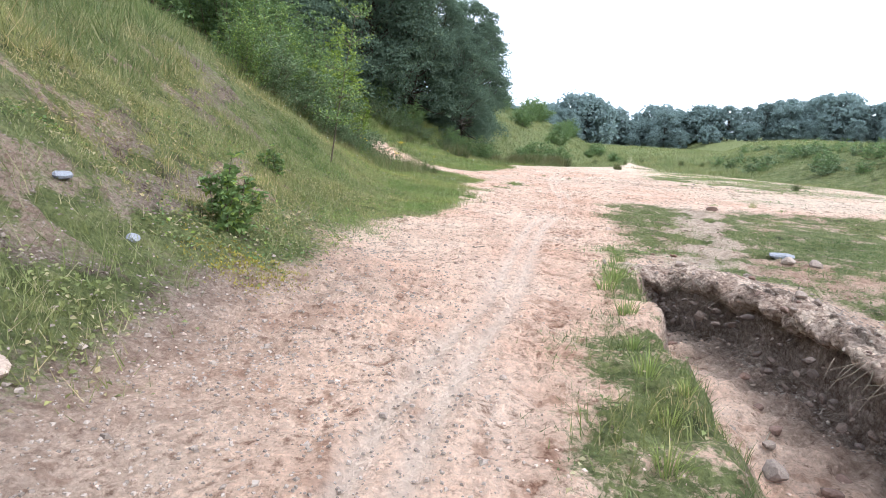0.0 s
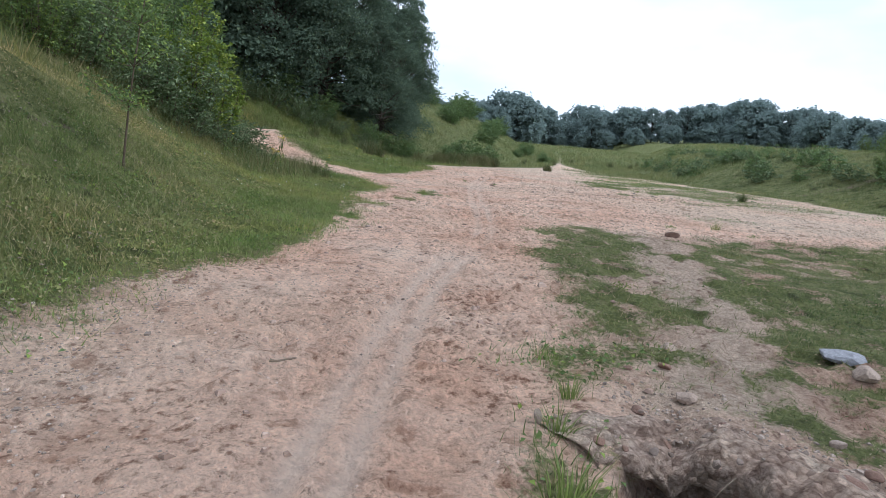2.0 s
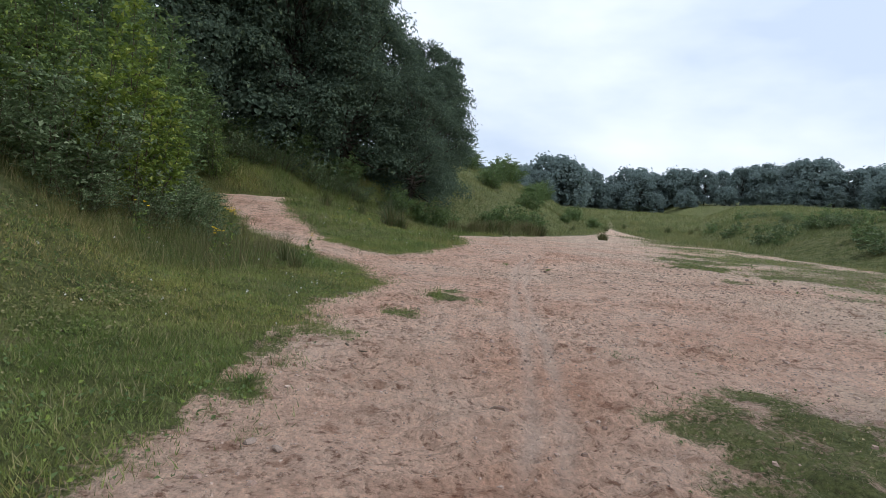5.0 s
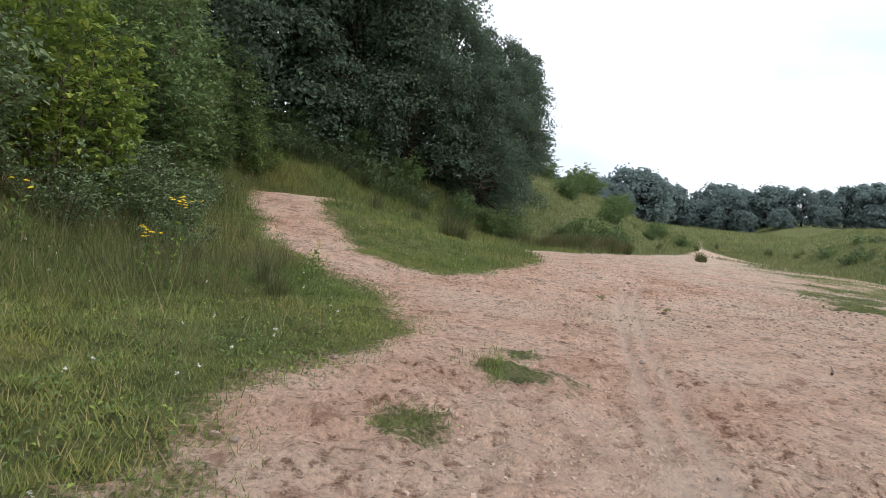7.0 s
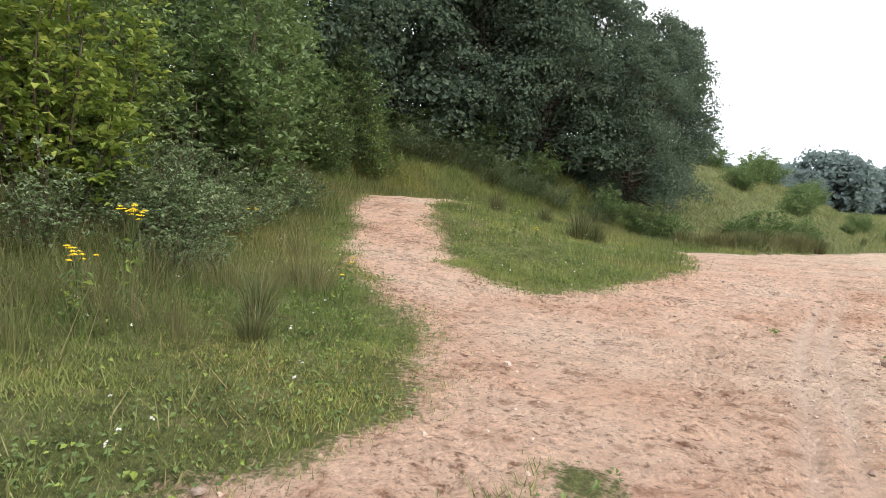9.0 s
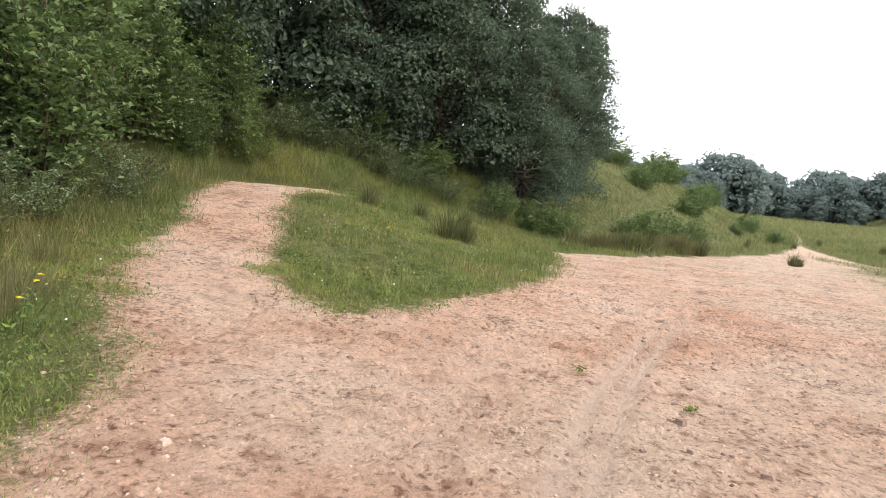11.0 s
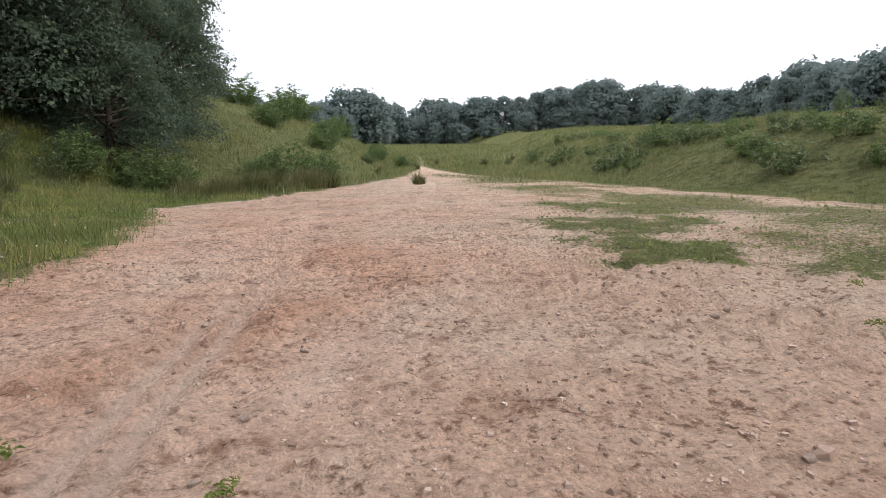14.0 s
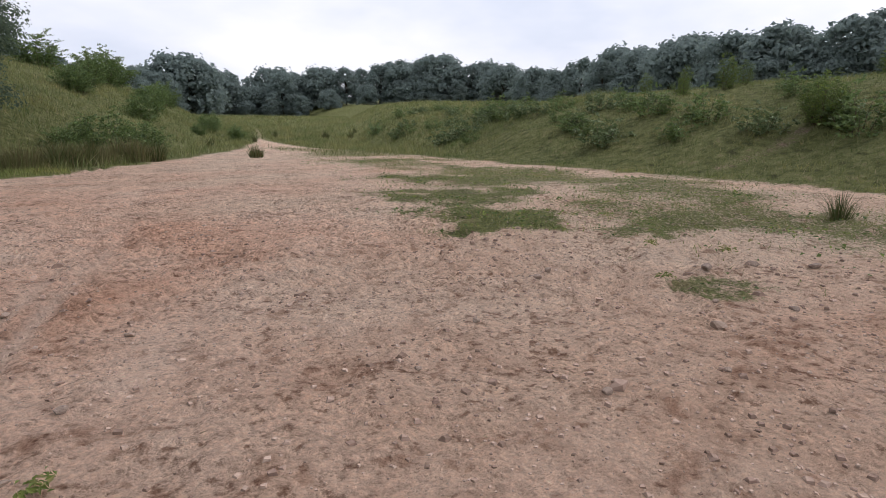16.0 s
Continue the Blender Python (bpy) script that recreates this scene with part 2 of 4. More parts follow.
M_RUSH_GREEN = leaf_material("green_rush_stems", (0.055, 0.078, 0.028), (0.16, 0.175, 0.066), (0.24, 0.19, 0.10), 0.2, 0.25)
M_DRY = leaf_material("dry_tall_grass", (0.105, 0.10, 0.044), (0.255, 0.22, 0.105), (0.15, 0.17, 0.06), 0.3, 0.25)
M_DARK_LEAF = leaf_material("dark_tree_leaves", (0.078, 0.112, 0.079), (0.140, 0.185, 0.122), (0.175, 0.222, 0.125), 0.06, 0.42, 0.95)
# far crowns: the bluish paleness of distance haze is put into the leaf colour
M_HAZED_LEAF = leaf_material("hazed_tree_leaves", (0.195, 0.248, 0.235), (0.242, 0.300, 0.278), (0.25, 0.31, 0.27), 0.05, 0.5, 0.95)
M_BUSH = leaf_material("hazel_leaves", (0.080, 0.125, 0.042), (0.20, 0.27, 0.085), (0.27, 0.34, 0.07), 0.16, 0.3)
M_BRIGHT = leaf_material("bright_sallow_leaves", (0.10, 0.150, 0.028), (0.26, 0.33, 0.060), (0.38, 0.42, 0.09), 0.14, 0.35)
M_GREY_LEAF = leaf_material("grey_green_leaves", (0.075, 0.112, 0.048), (0.19, 0.25, 0.112), (0.26, 0.31, 0.17), 0.14, 0.25)
M_BIRCH = leaf_material("birch_leaves", (0.075, 0.120, 0.050), (0.21, 0.29, 0.105), (0.17, 0.23, 0.07), 0.12, 0.3)
M_BARK = bark_material("dark_bark", (0.035, 0.028, 0.022), (0.11, 0.09, 0.07))
M_TWIG = bark_material("brown_twigs", (0.06, 0.045, 0.03), (0.16, 0.12, 0.085))
M_STONE = stone_material("dusty_stone", (0.25, 0.185, 0.145), (0.45, 0.35, 0.28))
M_SLATE = stone_material("blue_grey_stone", (0.17, 0.17, 0.19), (0.36, 0.36, 0.38))
# soil of the wall's low clods, darkened with the overhang's shade
M_SHADED_SOIL = stone_material("shaded_gully_soil", (0.06, 0.042, 0.034), (0.20, 0.14, 0.11))
M_PALE_SOIL = stone_material("dry_pale_soil", (0.19, 0.14, 0.11), (0.36, 0.275, 0.22))
M_CRUST = crust_material()
M_RED = stone_material("red_brown_stone", (0.15, 0.085, 0.06), (0.30, 0.19, 0.145))
M_GRIT = island_material("loose_gravel", [(0.0, (0.26, 0.18, 0.14)), (0.35, (0.46, 0.33, 0.255)), (0.75, (0.50, 0.36, 0.28)), (1.0, (0.53, 0.395, 0.31))])
M_CLOD = island_material("dark_soil_clods", [(0.0, (0.17, 0.13, 0.105)), (0.5, (0.29, 0.225, 0.18)), (1.0, (0.34, 0.27, 0.22))])
M_KICKED = island_material("kicked_up_sand", [(0.0, (0.20, 0.135, 0.10)), (0.5, (0.32, 0.22, 0.17)), (1.0, (0.44, 0.32, 0.25))])
M_ROOT = bark_material("pale_dry_roots", (0.13, 0.095, 0.065), (0.27, 0.21, 0.155))
M_YELLOW = leaf_material("ragwort_petals", (0.62, 0.42, 0.012), (0.80, 0.58, 0.02), (0.7, 0.6, 0.05), 0.1, 0.2)
M_WHITE = leaf_material("clover_heads", (0.62, 0.60, 0.52), (0.80, 0.78, 0.72), (0.7, 0.6, 0.6), 0.1, 0.2)
M_MOSS = leaf_material("golden_moss", (0.20, 0.17, 0.03), (0.36, 0.29, 0.055), (0.45, 0.33, 0.05), 0.15, 0.2)


# ---------- noise, terrain shape and ground cover ----------
_h = np.random.RandomState(7).rand(256, 256)


def vnoise(x, y, scale, seed=0):
    x, y = x * scale + seed * 17.3, y * scale + seed * 31.7
    xi, yi = np.floor(x).astype(int), np.floor(y).astype(int)
    fx, fy = x - xi, y - yi
    fx, fy = fx * fx * (3 - 2 * fx), fy * fy * (3 - 2 * fy)
    a, b = _h[xi & 255, yi & 255], _h[(xi + 1) & 255, yi & 255]
    c, d = _h[xi & 255, (yi + 1) & 255], _h[(xi + 1) & 255, (yi + 1) & 255]
    return (a * (1 - fx) + b * fx) * (1 - fy) + (c * (1 - fx) + d * fx) * fy - 0.5


def fbm(x, y, scale, octaves=4, seed=0):
    return sum(vnoise(x, y, scale * 2.03 ** k, seed + k) * 0.5 ** k for k in range(octaves))


def sdf(x, y, poly):
    """Signed distance to a polygon, negative inside."""
    x, y = np.asarray(x, float), np.asarray(y, float)
    best, inside = np.full(x.shape, 1e9), np.zeros(x.shape, bool)
    for (ax, ay), (bx, by) in zip(poly, poly[1:] + poly[:1]):
        ex, ey = bx - ax, by - ay
        t = np.clip(((x - ax) * ex + (y - ay) * ey) / (ex * ex + ey * ey + 1e-12), 0, 1)
        best = np.minimum(best, np.hypot(x - ax - t * ex, y - ay - t * ey))
        if ay != by:
            inside ^= ((ay > y) != (by > y)) & (x < ex * (y - ay) / ey + ax)
    return np.where(inside, -best, best)


def line_distance(x, y, line):
    best = np.full(np.shape(x), 1e9)
    for (ax, ay), (bx, by) in zip(line, line[1:]):
        ex, ey = bx - ax, by - ay
        t = np.clip(((x - ax) * ex + (y - ay) * ey) / (ex * ex + ey * ey), 0, 1)
        best = np.minimum(best, np.hypot(x - ax - t * ex, y - ay - t * ey))
    return best


def smooth(a, b, v):
    t = np.clip((v - a) / (b - a), 0, 1)
    return t * t * (3 - 2 * t)


LEFT_TOE = ([-40, 0, 5, 9, 12, 16, 20, 25, 30, 32, 34, 36, 38, 41, 45, 52, 60, 75, 100, 130], [-1.1, -1.0, -0.8, -0.6, -0.8, -1.2, -1.8, -3.9, -6.5, -6.7, -5.8, -3.9, -1.9, 1.2, 4.8, 9.6, 14.5, 20, 26, 30])
RIGHT_TOE = ([-40, 20, 30, 38, 60, 80, 100, 130], [18.0, 18.0, 18.5, 20.0, 26, 35, 46, 60])
GULLY = [(1.10, -1.5), (1.15, 0.6), (1.30, 2.2), (1.62, 3.9), (1.86, 5.0), (2.05, 5.95), (2.45, 6.22), (2.92, 5.6), (3.06, 4.6), (2.98, 3.0), (3.03, 1.2), (2.98, -1.5)]
DIRT = [(-2.0, -12), (-1.7, 2.2), (-1.75, 3.0), (-1.7, 4.2), (-1.35, 5.2), (-1.25, 6.2), (-1.0, 7.3), (-0.6, 8.4), (-0.2, 9.4), (0.1, 10.3), (0.5, 11.6), (0.98, 13.0), (0.85, 15.0), (0.8, 16.3),
        (1.15, 17.7), (1.5, 18.9), (0.95, 20.2), (0.1, 21.3), (-1.1, 22.8), (-2.2, 24.4), (-3.4, 26.5), (-5.0, 29.5), (-6.0, 32), (-5.6, 33.8), (-4.2, 34.3), (-2.6, 33.8),
        (-3.0, 32.6), (-3.2, 31), (-2.4, 28.6), (-1.1, 25.6), (-0.6, 24.3), (0.4, 23.6), (1.2, 23.2), (1.9, 23.8), (2.6, 25.6), (3.1, 27.5), (3.6, 31.5), (3.3, 35.2), (5.5, 37.6), (8.7, 42.5),
        (13.5, 51), (17.5, 60), (21.8, 70), (22.3, 70), (21, 60), (20, 48), (19, 38), (18, 30), (17.5, 22), (17.6, 12), (12, 13.6),
        (8, 13.4), (5.9, 13.0), (4.4, 13.7), (3.0, 9.6), (2.4, 7.6), (1.72, 5.8), (1.2, 3.8), (0.75, 2.4), (0.5, 1.2), (0.5, -12)]
PALE = [(2.6, 6.6), (3.7, 8.0), (4.3, 10.6), (4.9, 12.2), (5.6, 14), (6.4, 13.2), (5.4, 11.4), (4.8, 9.4), (3.9, 7.4), (3.2, 6.3)]
PATCHES = [  # grass islands on the sand: x, y, radius along x, radius along y, density
    (2.25, 17.5, 0.62, 0.66, 1.0), (1.62, 16.1, 0.26, 0.32, 0.7), (9.7, 25.3, 1.2, 1.1, 0.85), (11.0, 27.6, 1.7, 1.8, 0.75), (13.0, 30.4, 2.2, 2.2, 0.7),
    (4.1, 12.0, 0.75, 1.7, 0.7), (3.4, 10.4, 0.5, 0.9, 0.75), (11.4, 23.7, 1.2, 0.6, 0.7), (9.2, 21.8, 0.7, 0.45, 0.6), (15.5, 32.5, 1.8, 3.0, 0.55), (10.5, 20.4, 1.2, 0.6, 0.45),
    (15, 27.5, 1.6, 2.0, 0.4), (14.0, 21, 2.2, 1.0, 0.4), (5.0, 15.2, 0.45, 0.4, 0.4), (3.0, 8.6, 0.45, 0.8, 0.7),
    (15.5, 37, 2.5, 5, 0.5), (19, 52, 2.5, 7, 0.5), (0.75, 15.0, 0.5, 0.6, 0.5), (3.9, 14.6, 0.4, 0.3, 0.35), (8.9, 16.2, 1.0, 0.7, 0.35)]


def bank_rise(d, steep, top, ease):
    """Height of a bank at d metres behind its toe."""
    d = np.maximum(d, 0)
    z = steep * (np.sqrt(d * d + ease * ease) - ease)
    return top * np.tanh(z / top)


def terrain(x, y):
    x, y = np.asarray(x, float), np.asarray(y, float)
    z = -0.022 * np.clip(y - 26, 0, 32) + 0.035 * np.clip(y - 66, 0, 60)
    lt = np.interp(y, *LEFT_TOE) + 0.5 * fbm(x, y, 0.25, 2, 3)
    steep = np.interp(y, [0, 14, 24, 32, 37, 43, 50, 70], [0.82, 0.74, 0.62, 0.62, 0.58, 0.40, 0.42, 0.5])
    top = np.interp(y, [0, 24, 36, 60, 90], [7.0, 6.5, 5.0, 6.5, 7.5])
    z = z + bank_rise(lt - x, steep, top, 1.0)
    # gentle fall below the bank, and the mound that the side path climbs
    z = z + np.clip(0.6 - x, 0, 3) * np.interp(y, [8, 14, 22, 26], [0.0, 0.07, 0.08, 0.0])
    z = z + 1.15 * smooth(22.5, 32.5, y) * smooth(3.9, -4.2, x) * smooth(75, 52, y)
    rt = np.interp(y, *RIGHT_TOE) + 1.2 * fbm(x, y, 0.12, 2, 5)
    z = z + bank_rise(x - rt, 0.50, 3.0, 1.2) + 0.03 * np.clip(x - rt - 10, 0, 200)
    z = z + 0.25 * fbm(x, y, 0.33, 3, 9) * smooth(0.2, 3.0, np.maximum(lt - x, x - rt)) * 2.2
    far = np.hypot(x, y - 15)
    z = z + 0.02 * np.clip(far - 150, 0, 300)
    # gully with an undercut right wall
    g = sdf(x, y, GULLY) + 0.22 * fbm(x, y, 2.1, 3, 12) * (0.25 + 0.75 * smooth(2.7, 2.3, x)) + 0.40 * fbm(x, y, 0.8, 2, 14) * smooth(2.4, 1.7, x)
    wall = np.interp(x, [1.4, 2.35, 2.7], [0.34, 0.20, 0.05])
    depth = 0.56 * smooth(0.0, 1.0, np.clip(-g / wall, 0, 1)) * smooth(-1.5, -0.2, y)
    z = z - depth * (1 - 0.45 * smooth(2.2, 1.6, x) * smooth(0.0, 0.25, fbm(x, y, 1.4, 3, 16) + 0.1))
    z = z + 0.05 * smooth(0.5, 0.0, np.abs(g - 0.12)) * smooth(2.2, 2.7, x) * smooth(7.2, 5.5, y)
    return z


TYRE_LINE = [(-0.25, 1.2), (-0.05, 2.5), (0.2, 3.6), (0.47, 4.5), (0.87, 6.3), (1.2, 7.6), (1.62, 9.2), (2.15, 10.8), (2.65, 12.4), (3.15, 15.0), (3.55, 19.0), (4.1, 21.6), (5.0, 25.0), (7.0, 32.0)]


def tyre_distance(x, y):
    """Distance to the nearer of the two wheel marks along the path."""
    x = x + 0.05 * np.sin(y * 0.9)
    return np.minimum(line_distance(x, y, [(a - 0.11, b) for a, b in TYRE_LINE]), line_distance(x, y, [(a + 0.11, b) for a, b in TYRE_LINE]))


def footprints(x, y, scale, seed):
    """Distance, in cells, to the nearest of many scattered treads."""
    gx_, gy_ = np.floor(x * scale).astype(int), np.floor(y * scale).astype(int)
    best = np.full(np.shape(x), 9.0)
    for i in (-1, 0, 1):
        for j in (-1, 0, 1):
            cx, cy = gx_ + i, gy_ + j
            jx, jy = _h[(cx + seed) & 255, (cy * 3 + seed) & 255], _h[(cx * 5 + 2 * seed) & 255, (cy + 71) & 255]
            size = 0.55 + 0.9 * _h[(cx * 7 + seed) & 255, (cy * 5 + 13) & 255]
            best = np.minimum(best, np.hypot(x * scale - cx - jx, (y * scale - cy - jy) * 1.15) / size)
    return best


def relief(x, y):
    """Small lumps of the trodden sand and of the turf."""
    rough = 0.030 * fbm(x, y, 2.2, 3, 21) + 0.030 * fbm(x, y, 6.0, 2, 25) + 0.035 * np.maximum(fbm(x, y, 9.0, 2, 27), 0.08)
    worn = smooth(-0.18, 0.16, fbm(x, y, 0.55, 3, 28))
    for scale, deep, seed in ((3.1, 0.030, 5), (5.2, 0.020, 40)):
        f = footprints(x + 0.05 * fbm(x, y, 4.0, 2, seed), y, scale, seed)
        rough = rough + worn * (0.5 * deep * np.exp(-((f - 0.52) / 0.13) ** 2) - deep * smooth(0.46, 0.2, f))
    g = sdf(x, y, GULLY)
    rough = rough + 0.11 * fbm(x, y, 5.0, 3, 31) * smooth(0.7, 0.1, g) * smooth(2.1, 2.6, x)
    rough = rough + 0.10 * fbm(x, y, 4.5, 3, 37) * smooth(0.0, -0.25, g)
    d = tyre_distance(x, y)
    tread = 0.65 + 0.35 * np.sign(np.sin(y * 55 + x * 20))
    rough = rough * (1 - 0.6 * np.exp(-(d / 0.07) ** 2)) - 0.034 * np.exp(-(d / 0.06) ** 2) * tread + 0.014 * np.exp(-((d - 0.13) / 0.04) ** 2)
    return rough


def cover(x, y):
    """Share of turf on the ground, 0 to 1."""
    s = sdf(x, y, DIRT) + 0.55 * fbm(x, y, 0.9, 4, 41)
    c = smooth(-0.42, 0.6, s)
    strip = (x > 0.4) & (x < 19) & (y < 15)
    c = np.where(strip, c * np.clip(0.60 + 0.12 * smooth(2.6, 5.5, x) + 0.45 * fbm(x, y, 0.8, 2, 44) + 1.0 * fbm(x, y, 3.4, 4, 46), 0, 1), c)
    p = sdf(x, y, PALE) + 0.5 * fbm(x, y, 1.6, 3, 47)
    c = c * (1 - 0.9 * smooth(0.1, -0.25, p))
    for px, py, rx, ry, w in PATCHES:
        q = np.hypot((x - px) / rx, (y - py) / ry) + 0.9 * fbm(x, y, 1.7, 4, 50)
        c = np.maximum(c, w * smooth(1.2, 0.35, q))
    toe = np.interp(y, *RIGHT_TOE)
    thin = smooth(8.5, 12.0, x - 0.25 * np.clip(y - 25, 0, 40)) * smooth(17.5, 21, y) * smooth(0.3, 2.2, toe - x) * smooth(60, 48, y)
    c = np.maximum(c, thin * np.clip(0.40 + 0.9 * fbm(x, y, 0.5, 3, 52), 0.12, 0.62))
    isle = smooth(21.5, 24, y) * smooth(37, 34, y) * smooth(-4.5, -3, x) * smooth(5, 3.5, x)
    c = c * (1 - 0.28 * isle * smooth(0.12, 0.30, fbm(x, y, 0.75, 3, 53)))
    rim = sdf(x, y, GULLY)
    c = c * (1 - smooth(0.75, 0.25, rim + 0.3 * fbm(x, y, 1.7, 3, 55)) * smooth(2.0, 2.35, x))
    c = c * (1 - smooth(-0.15, -0.45, rim))
    verge = smooth(0.42, 0.12, np.abs(rim - 0.10)) * smooth(2.1, 1.7, x) * smooth(7.0, 6.0, y) * smooth(-0.30, 0.05, fbm(x, y, 1.9, 3, 93))
    c = np.maximum(c, 0.62 * verge)
    # scuffed gravel at the bank's foot
    foot = smooth(-1.0, -1.6, x) * smooth(9.5, 6.5, y) * smooth(-4.2, -2.9, x)
    c = c * (1 - 0.2 * foot * smooth(0.1, -0.15, fbm(x, y, 0.8, 3, 58)))
    bare = 0.48 * np.exp(-((line_distance(x, y, [(19.4, 27.7), (22.4, 27.1)]) + 0.5 * fbm(x, y, 1.2, 2, 68)) / 0.55) ** 2) + 0.6 * np.exp(-((x - 6.2) / 0.7) ** 2 - ((y - 54) / 1.6) ** 2)
    c = c * (1 - 0.85 * smooth(0.25, 0.7, bare))
    far_path = line_distance(x, y, [(22, 70), (26.4, 84), (30, 98), (34, 105), (46, 109)])
    steep_bare = smooth(0.4, 1.6, np.interp(y, *LEFT_TOE) - x) * smooth(17, 9, y)
    c = c * (1 - 0.62 * steep_bare * smooth(0.0, 0.22, 0.6 * fbm(x * 1.3, y * 0.6, 0.9, 4, 64) + 0.8 * fbm(x, y, 2.6, 3, 65)))
    return np.clip(c * (0.55 + 0.45 * smooth(0.1, 0.7, far_path)), 0, 1)


# ---------- mesh tools ----------
def fast_mesh(name, verts, faces, material, smooth_shade=False):
    """A mesh from arrays of vertices and of faces that all have the same number of corners."""
    me = bpy.data.meshes.new(name)
    n, k = faces.shape
    me.vertices.add(len(verts))
    me.vertices.foreach_set("co", np.ascontiguousarray(verts, dtype=np.float32).ravel())
    me.loops.add(n * k)
    me.loops.foreach_set("vertex_index", np.ascontiguousarray(faces, dtype=np.int32).ravel())
    me.polygons.add(n)
    me.polygons.foreach_set("loop_start", np.arange(0, n * k, k, dtype=np.int32))
    me.polygons.foreach_set("use_smooth", np.full(n, smooth_shade))
    me.update(calc_edges=True)
    me.validate()
    me.materials.append(material)
    return me


def part(name, me, parent, label="", at=None):
    ob = new(name, me)
    ob.parent = parent
    if at is not None:
        ob.matrix_basis = at
    if label:
        ob["label"] = label
    return ob


def thing(name, label, category, x=0.0, y=0.0, z=0.0, group="", kind="", turn=0.0, size=1.0):
    ob = new(name)
    ob.matrix_basis = Matrix.Translation((x, y, z)) @ Matrix.Rotation(turn, 4, "Z") @ Matrix.Diagonal((size, size, size, 1))
    ob.empty_display_size = 0.2
    return tagged(ob, label, category, group, kind)


def leaf_mesh(name, centres, normals, size, material, rng, aspect=0.6, spread=0.9):
    """Many small folded leaves, as rhombs of two triangles, facing roughly along the normals."""
    n = len(centres)
    nn = normals + spread * rng.normal(size=(n, 3))
    nn /= np.linalg.norm(nn, axis=1, keepdims=True) + 1e-9
    a = np.cross(nn, rng.normal(size=(n, 3)))
    a /= np.linalg.norm(a, axis=1, keepdims=True) + 1e-9
    b = np.cross(nn, a)
    s = (size * rng.uniform(0.65, 1.35, n))[:, None]
    fold = nn * s * 0.18
    v = np.stack([centres - a * s * 0.5, centres - b * s * 0.5 * aspect + fold, centres + a * s * 0.5 - fold * 0.6, centres + b * s * 0.5 * aspect + fold], 1)
    i = np.arange(n)[:, None] * 4
    f = np.concatenate([i + np.array([[0, 1, 2]]), i + np.array([[0, 2, 3]])])
    return fast_mesh(name, v.reshape(-1, 3), f, material)


def tube(points, radii, sides=7):
    """Vertices and quads of a tapered tube along points."""
    points = np.asarray(points, float)
    vs, fs = [], []
    for k, p in enumerate(points):
        d = points[min(k + 1, len(points) - 1)] - points[max(k - 1, 0)]
        d /= np.linalg.norm(d) + 1e-9
        u = np.cross(d, (0.3, 0.9, 0.2))
        u /= np.linalg.norm(u) + 1e-9
        w = np.cross(d, u)
        for j in range(sides):
            t = 2 * math.pi * j / sides
            vs.append(p + radii[k] * (math.cos(t) * u + math.sin(t) * w))
    for k in range(len(points) - 1):
        for j in range(sides):
            a, b = k * sides + j, k * sides + (j + 1) % sides
            fs.append((a, b, b + sides, a + sides))
    return np.array(vs), np.array(fs)


def tubes_mesh(name, paths, material, sides=7):
    vs, fs, n = [], [], 0
    for pts, rad in paths:
        v, f = tube(pts, rad, sides)
        vs.append(v)
        fs.append(f + n)
        n += len(v)
    return fast_mesh(name, np.concatenate(vs), np.concatenate(fs), material, True)


def limb(rng, base, tip, bend, steps=5):
    t = np.linspace(0, 1, steps)[:, None]
    p = np.asarray(base) * (1 - t) + np.asarray(tip) * t
    return p + np.sin(t * math.pi) * rng.normal(size=3) * bend


def tree_meshes(name, seed, height, radius, trunk, lobes, leaves, leaf, material, bark, low=0.12, lobe_size=0.3):
    """Trunk-with-limbs mesh and crown mesh of one tree that stands at the origin."""
    rng = np.random.RandomState(seed)
    paths = [(limb(rng, (0, 0, -0.4), (rng.normal() * 0.03 * height, rng.normal() * 0.03 * height, height * 0.8), 0.03 * height, 7), np.linspace(trunk, trunk * 0.2, 7))]
    cs, ns = [], []
    for k in range(lobes):
        h = low + (0.97 - low) * (k + 0.5) / lobes
        ang = k * 2.399963 + rng.normal() * 0.4
        prof = (0.97 + 0.36 * h) * math.sqrt(max(0.02, 1 - h ** 2.0)) if low < 0.04 else math.sin(math.pi * min(1, max(0.0, (h - low * 0.6) / (1.03 - low * 0.6))) ** 0.62) ** 0.75
        r = radius * prof * rng.uniform(0.45, 0.88)
        c = np.array([r * math.cos(ang), r * math.sin(ang), h * height])
        size = radius * lobe_size * rng.uniform(0.7, 1.35) * (0.55 + 0.45 * prof)
        start = np.array([0, 0, max(0.15, h * 0.72) * height * 0.85])
        paths.append((limb(rng, start, c, 0.04 * height, 4), np.linspace(trunk * 0.34, trunk * 0.05, 4)))
        m = int(leaves / lobes)
        d = rng.normal(size=(m, 3))
        d /= np.linalg.norm(d, axis=1, keepdims=True)
        d[:, 2] = np.where(d[:, 2] < -0.35, -d[:, 2] * 0.6, d[:, 2])
        rad = size * (0.55 + 0.5 * rng.rand(m) ** 0.6)
        bump = 1 + 0.28 * np.sin(d[:, 0] * 7 + k) * np.sin(d[:, 1] * 6 + 2 * k) * np.sin(d[:, 2] * 5 + k)
        p = c + d * (rad * bump)[:, None] * np.array([1.0, 1.0, 0.85])
        cs.append(p)
        ns.append(d + np.array([0, 0, 0.35]))
    crown = leaf_mesh(name + "_crown", np.concatenate(cs), np.concatenate(ns), leaf, material, rng, 0.7, 0.42)
    wood = tubes_mesh(name + "_trunk", paths, bark, 5)
    return wood, crown


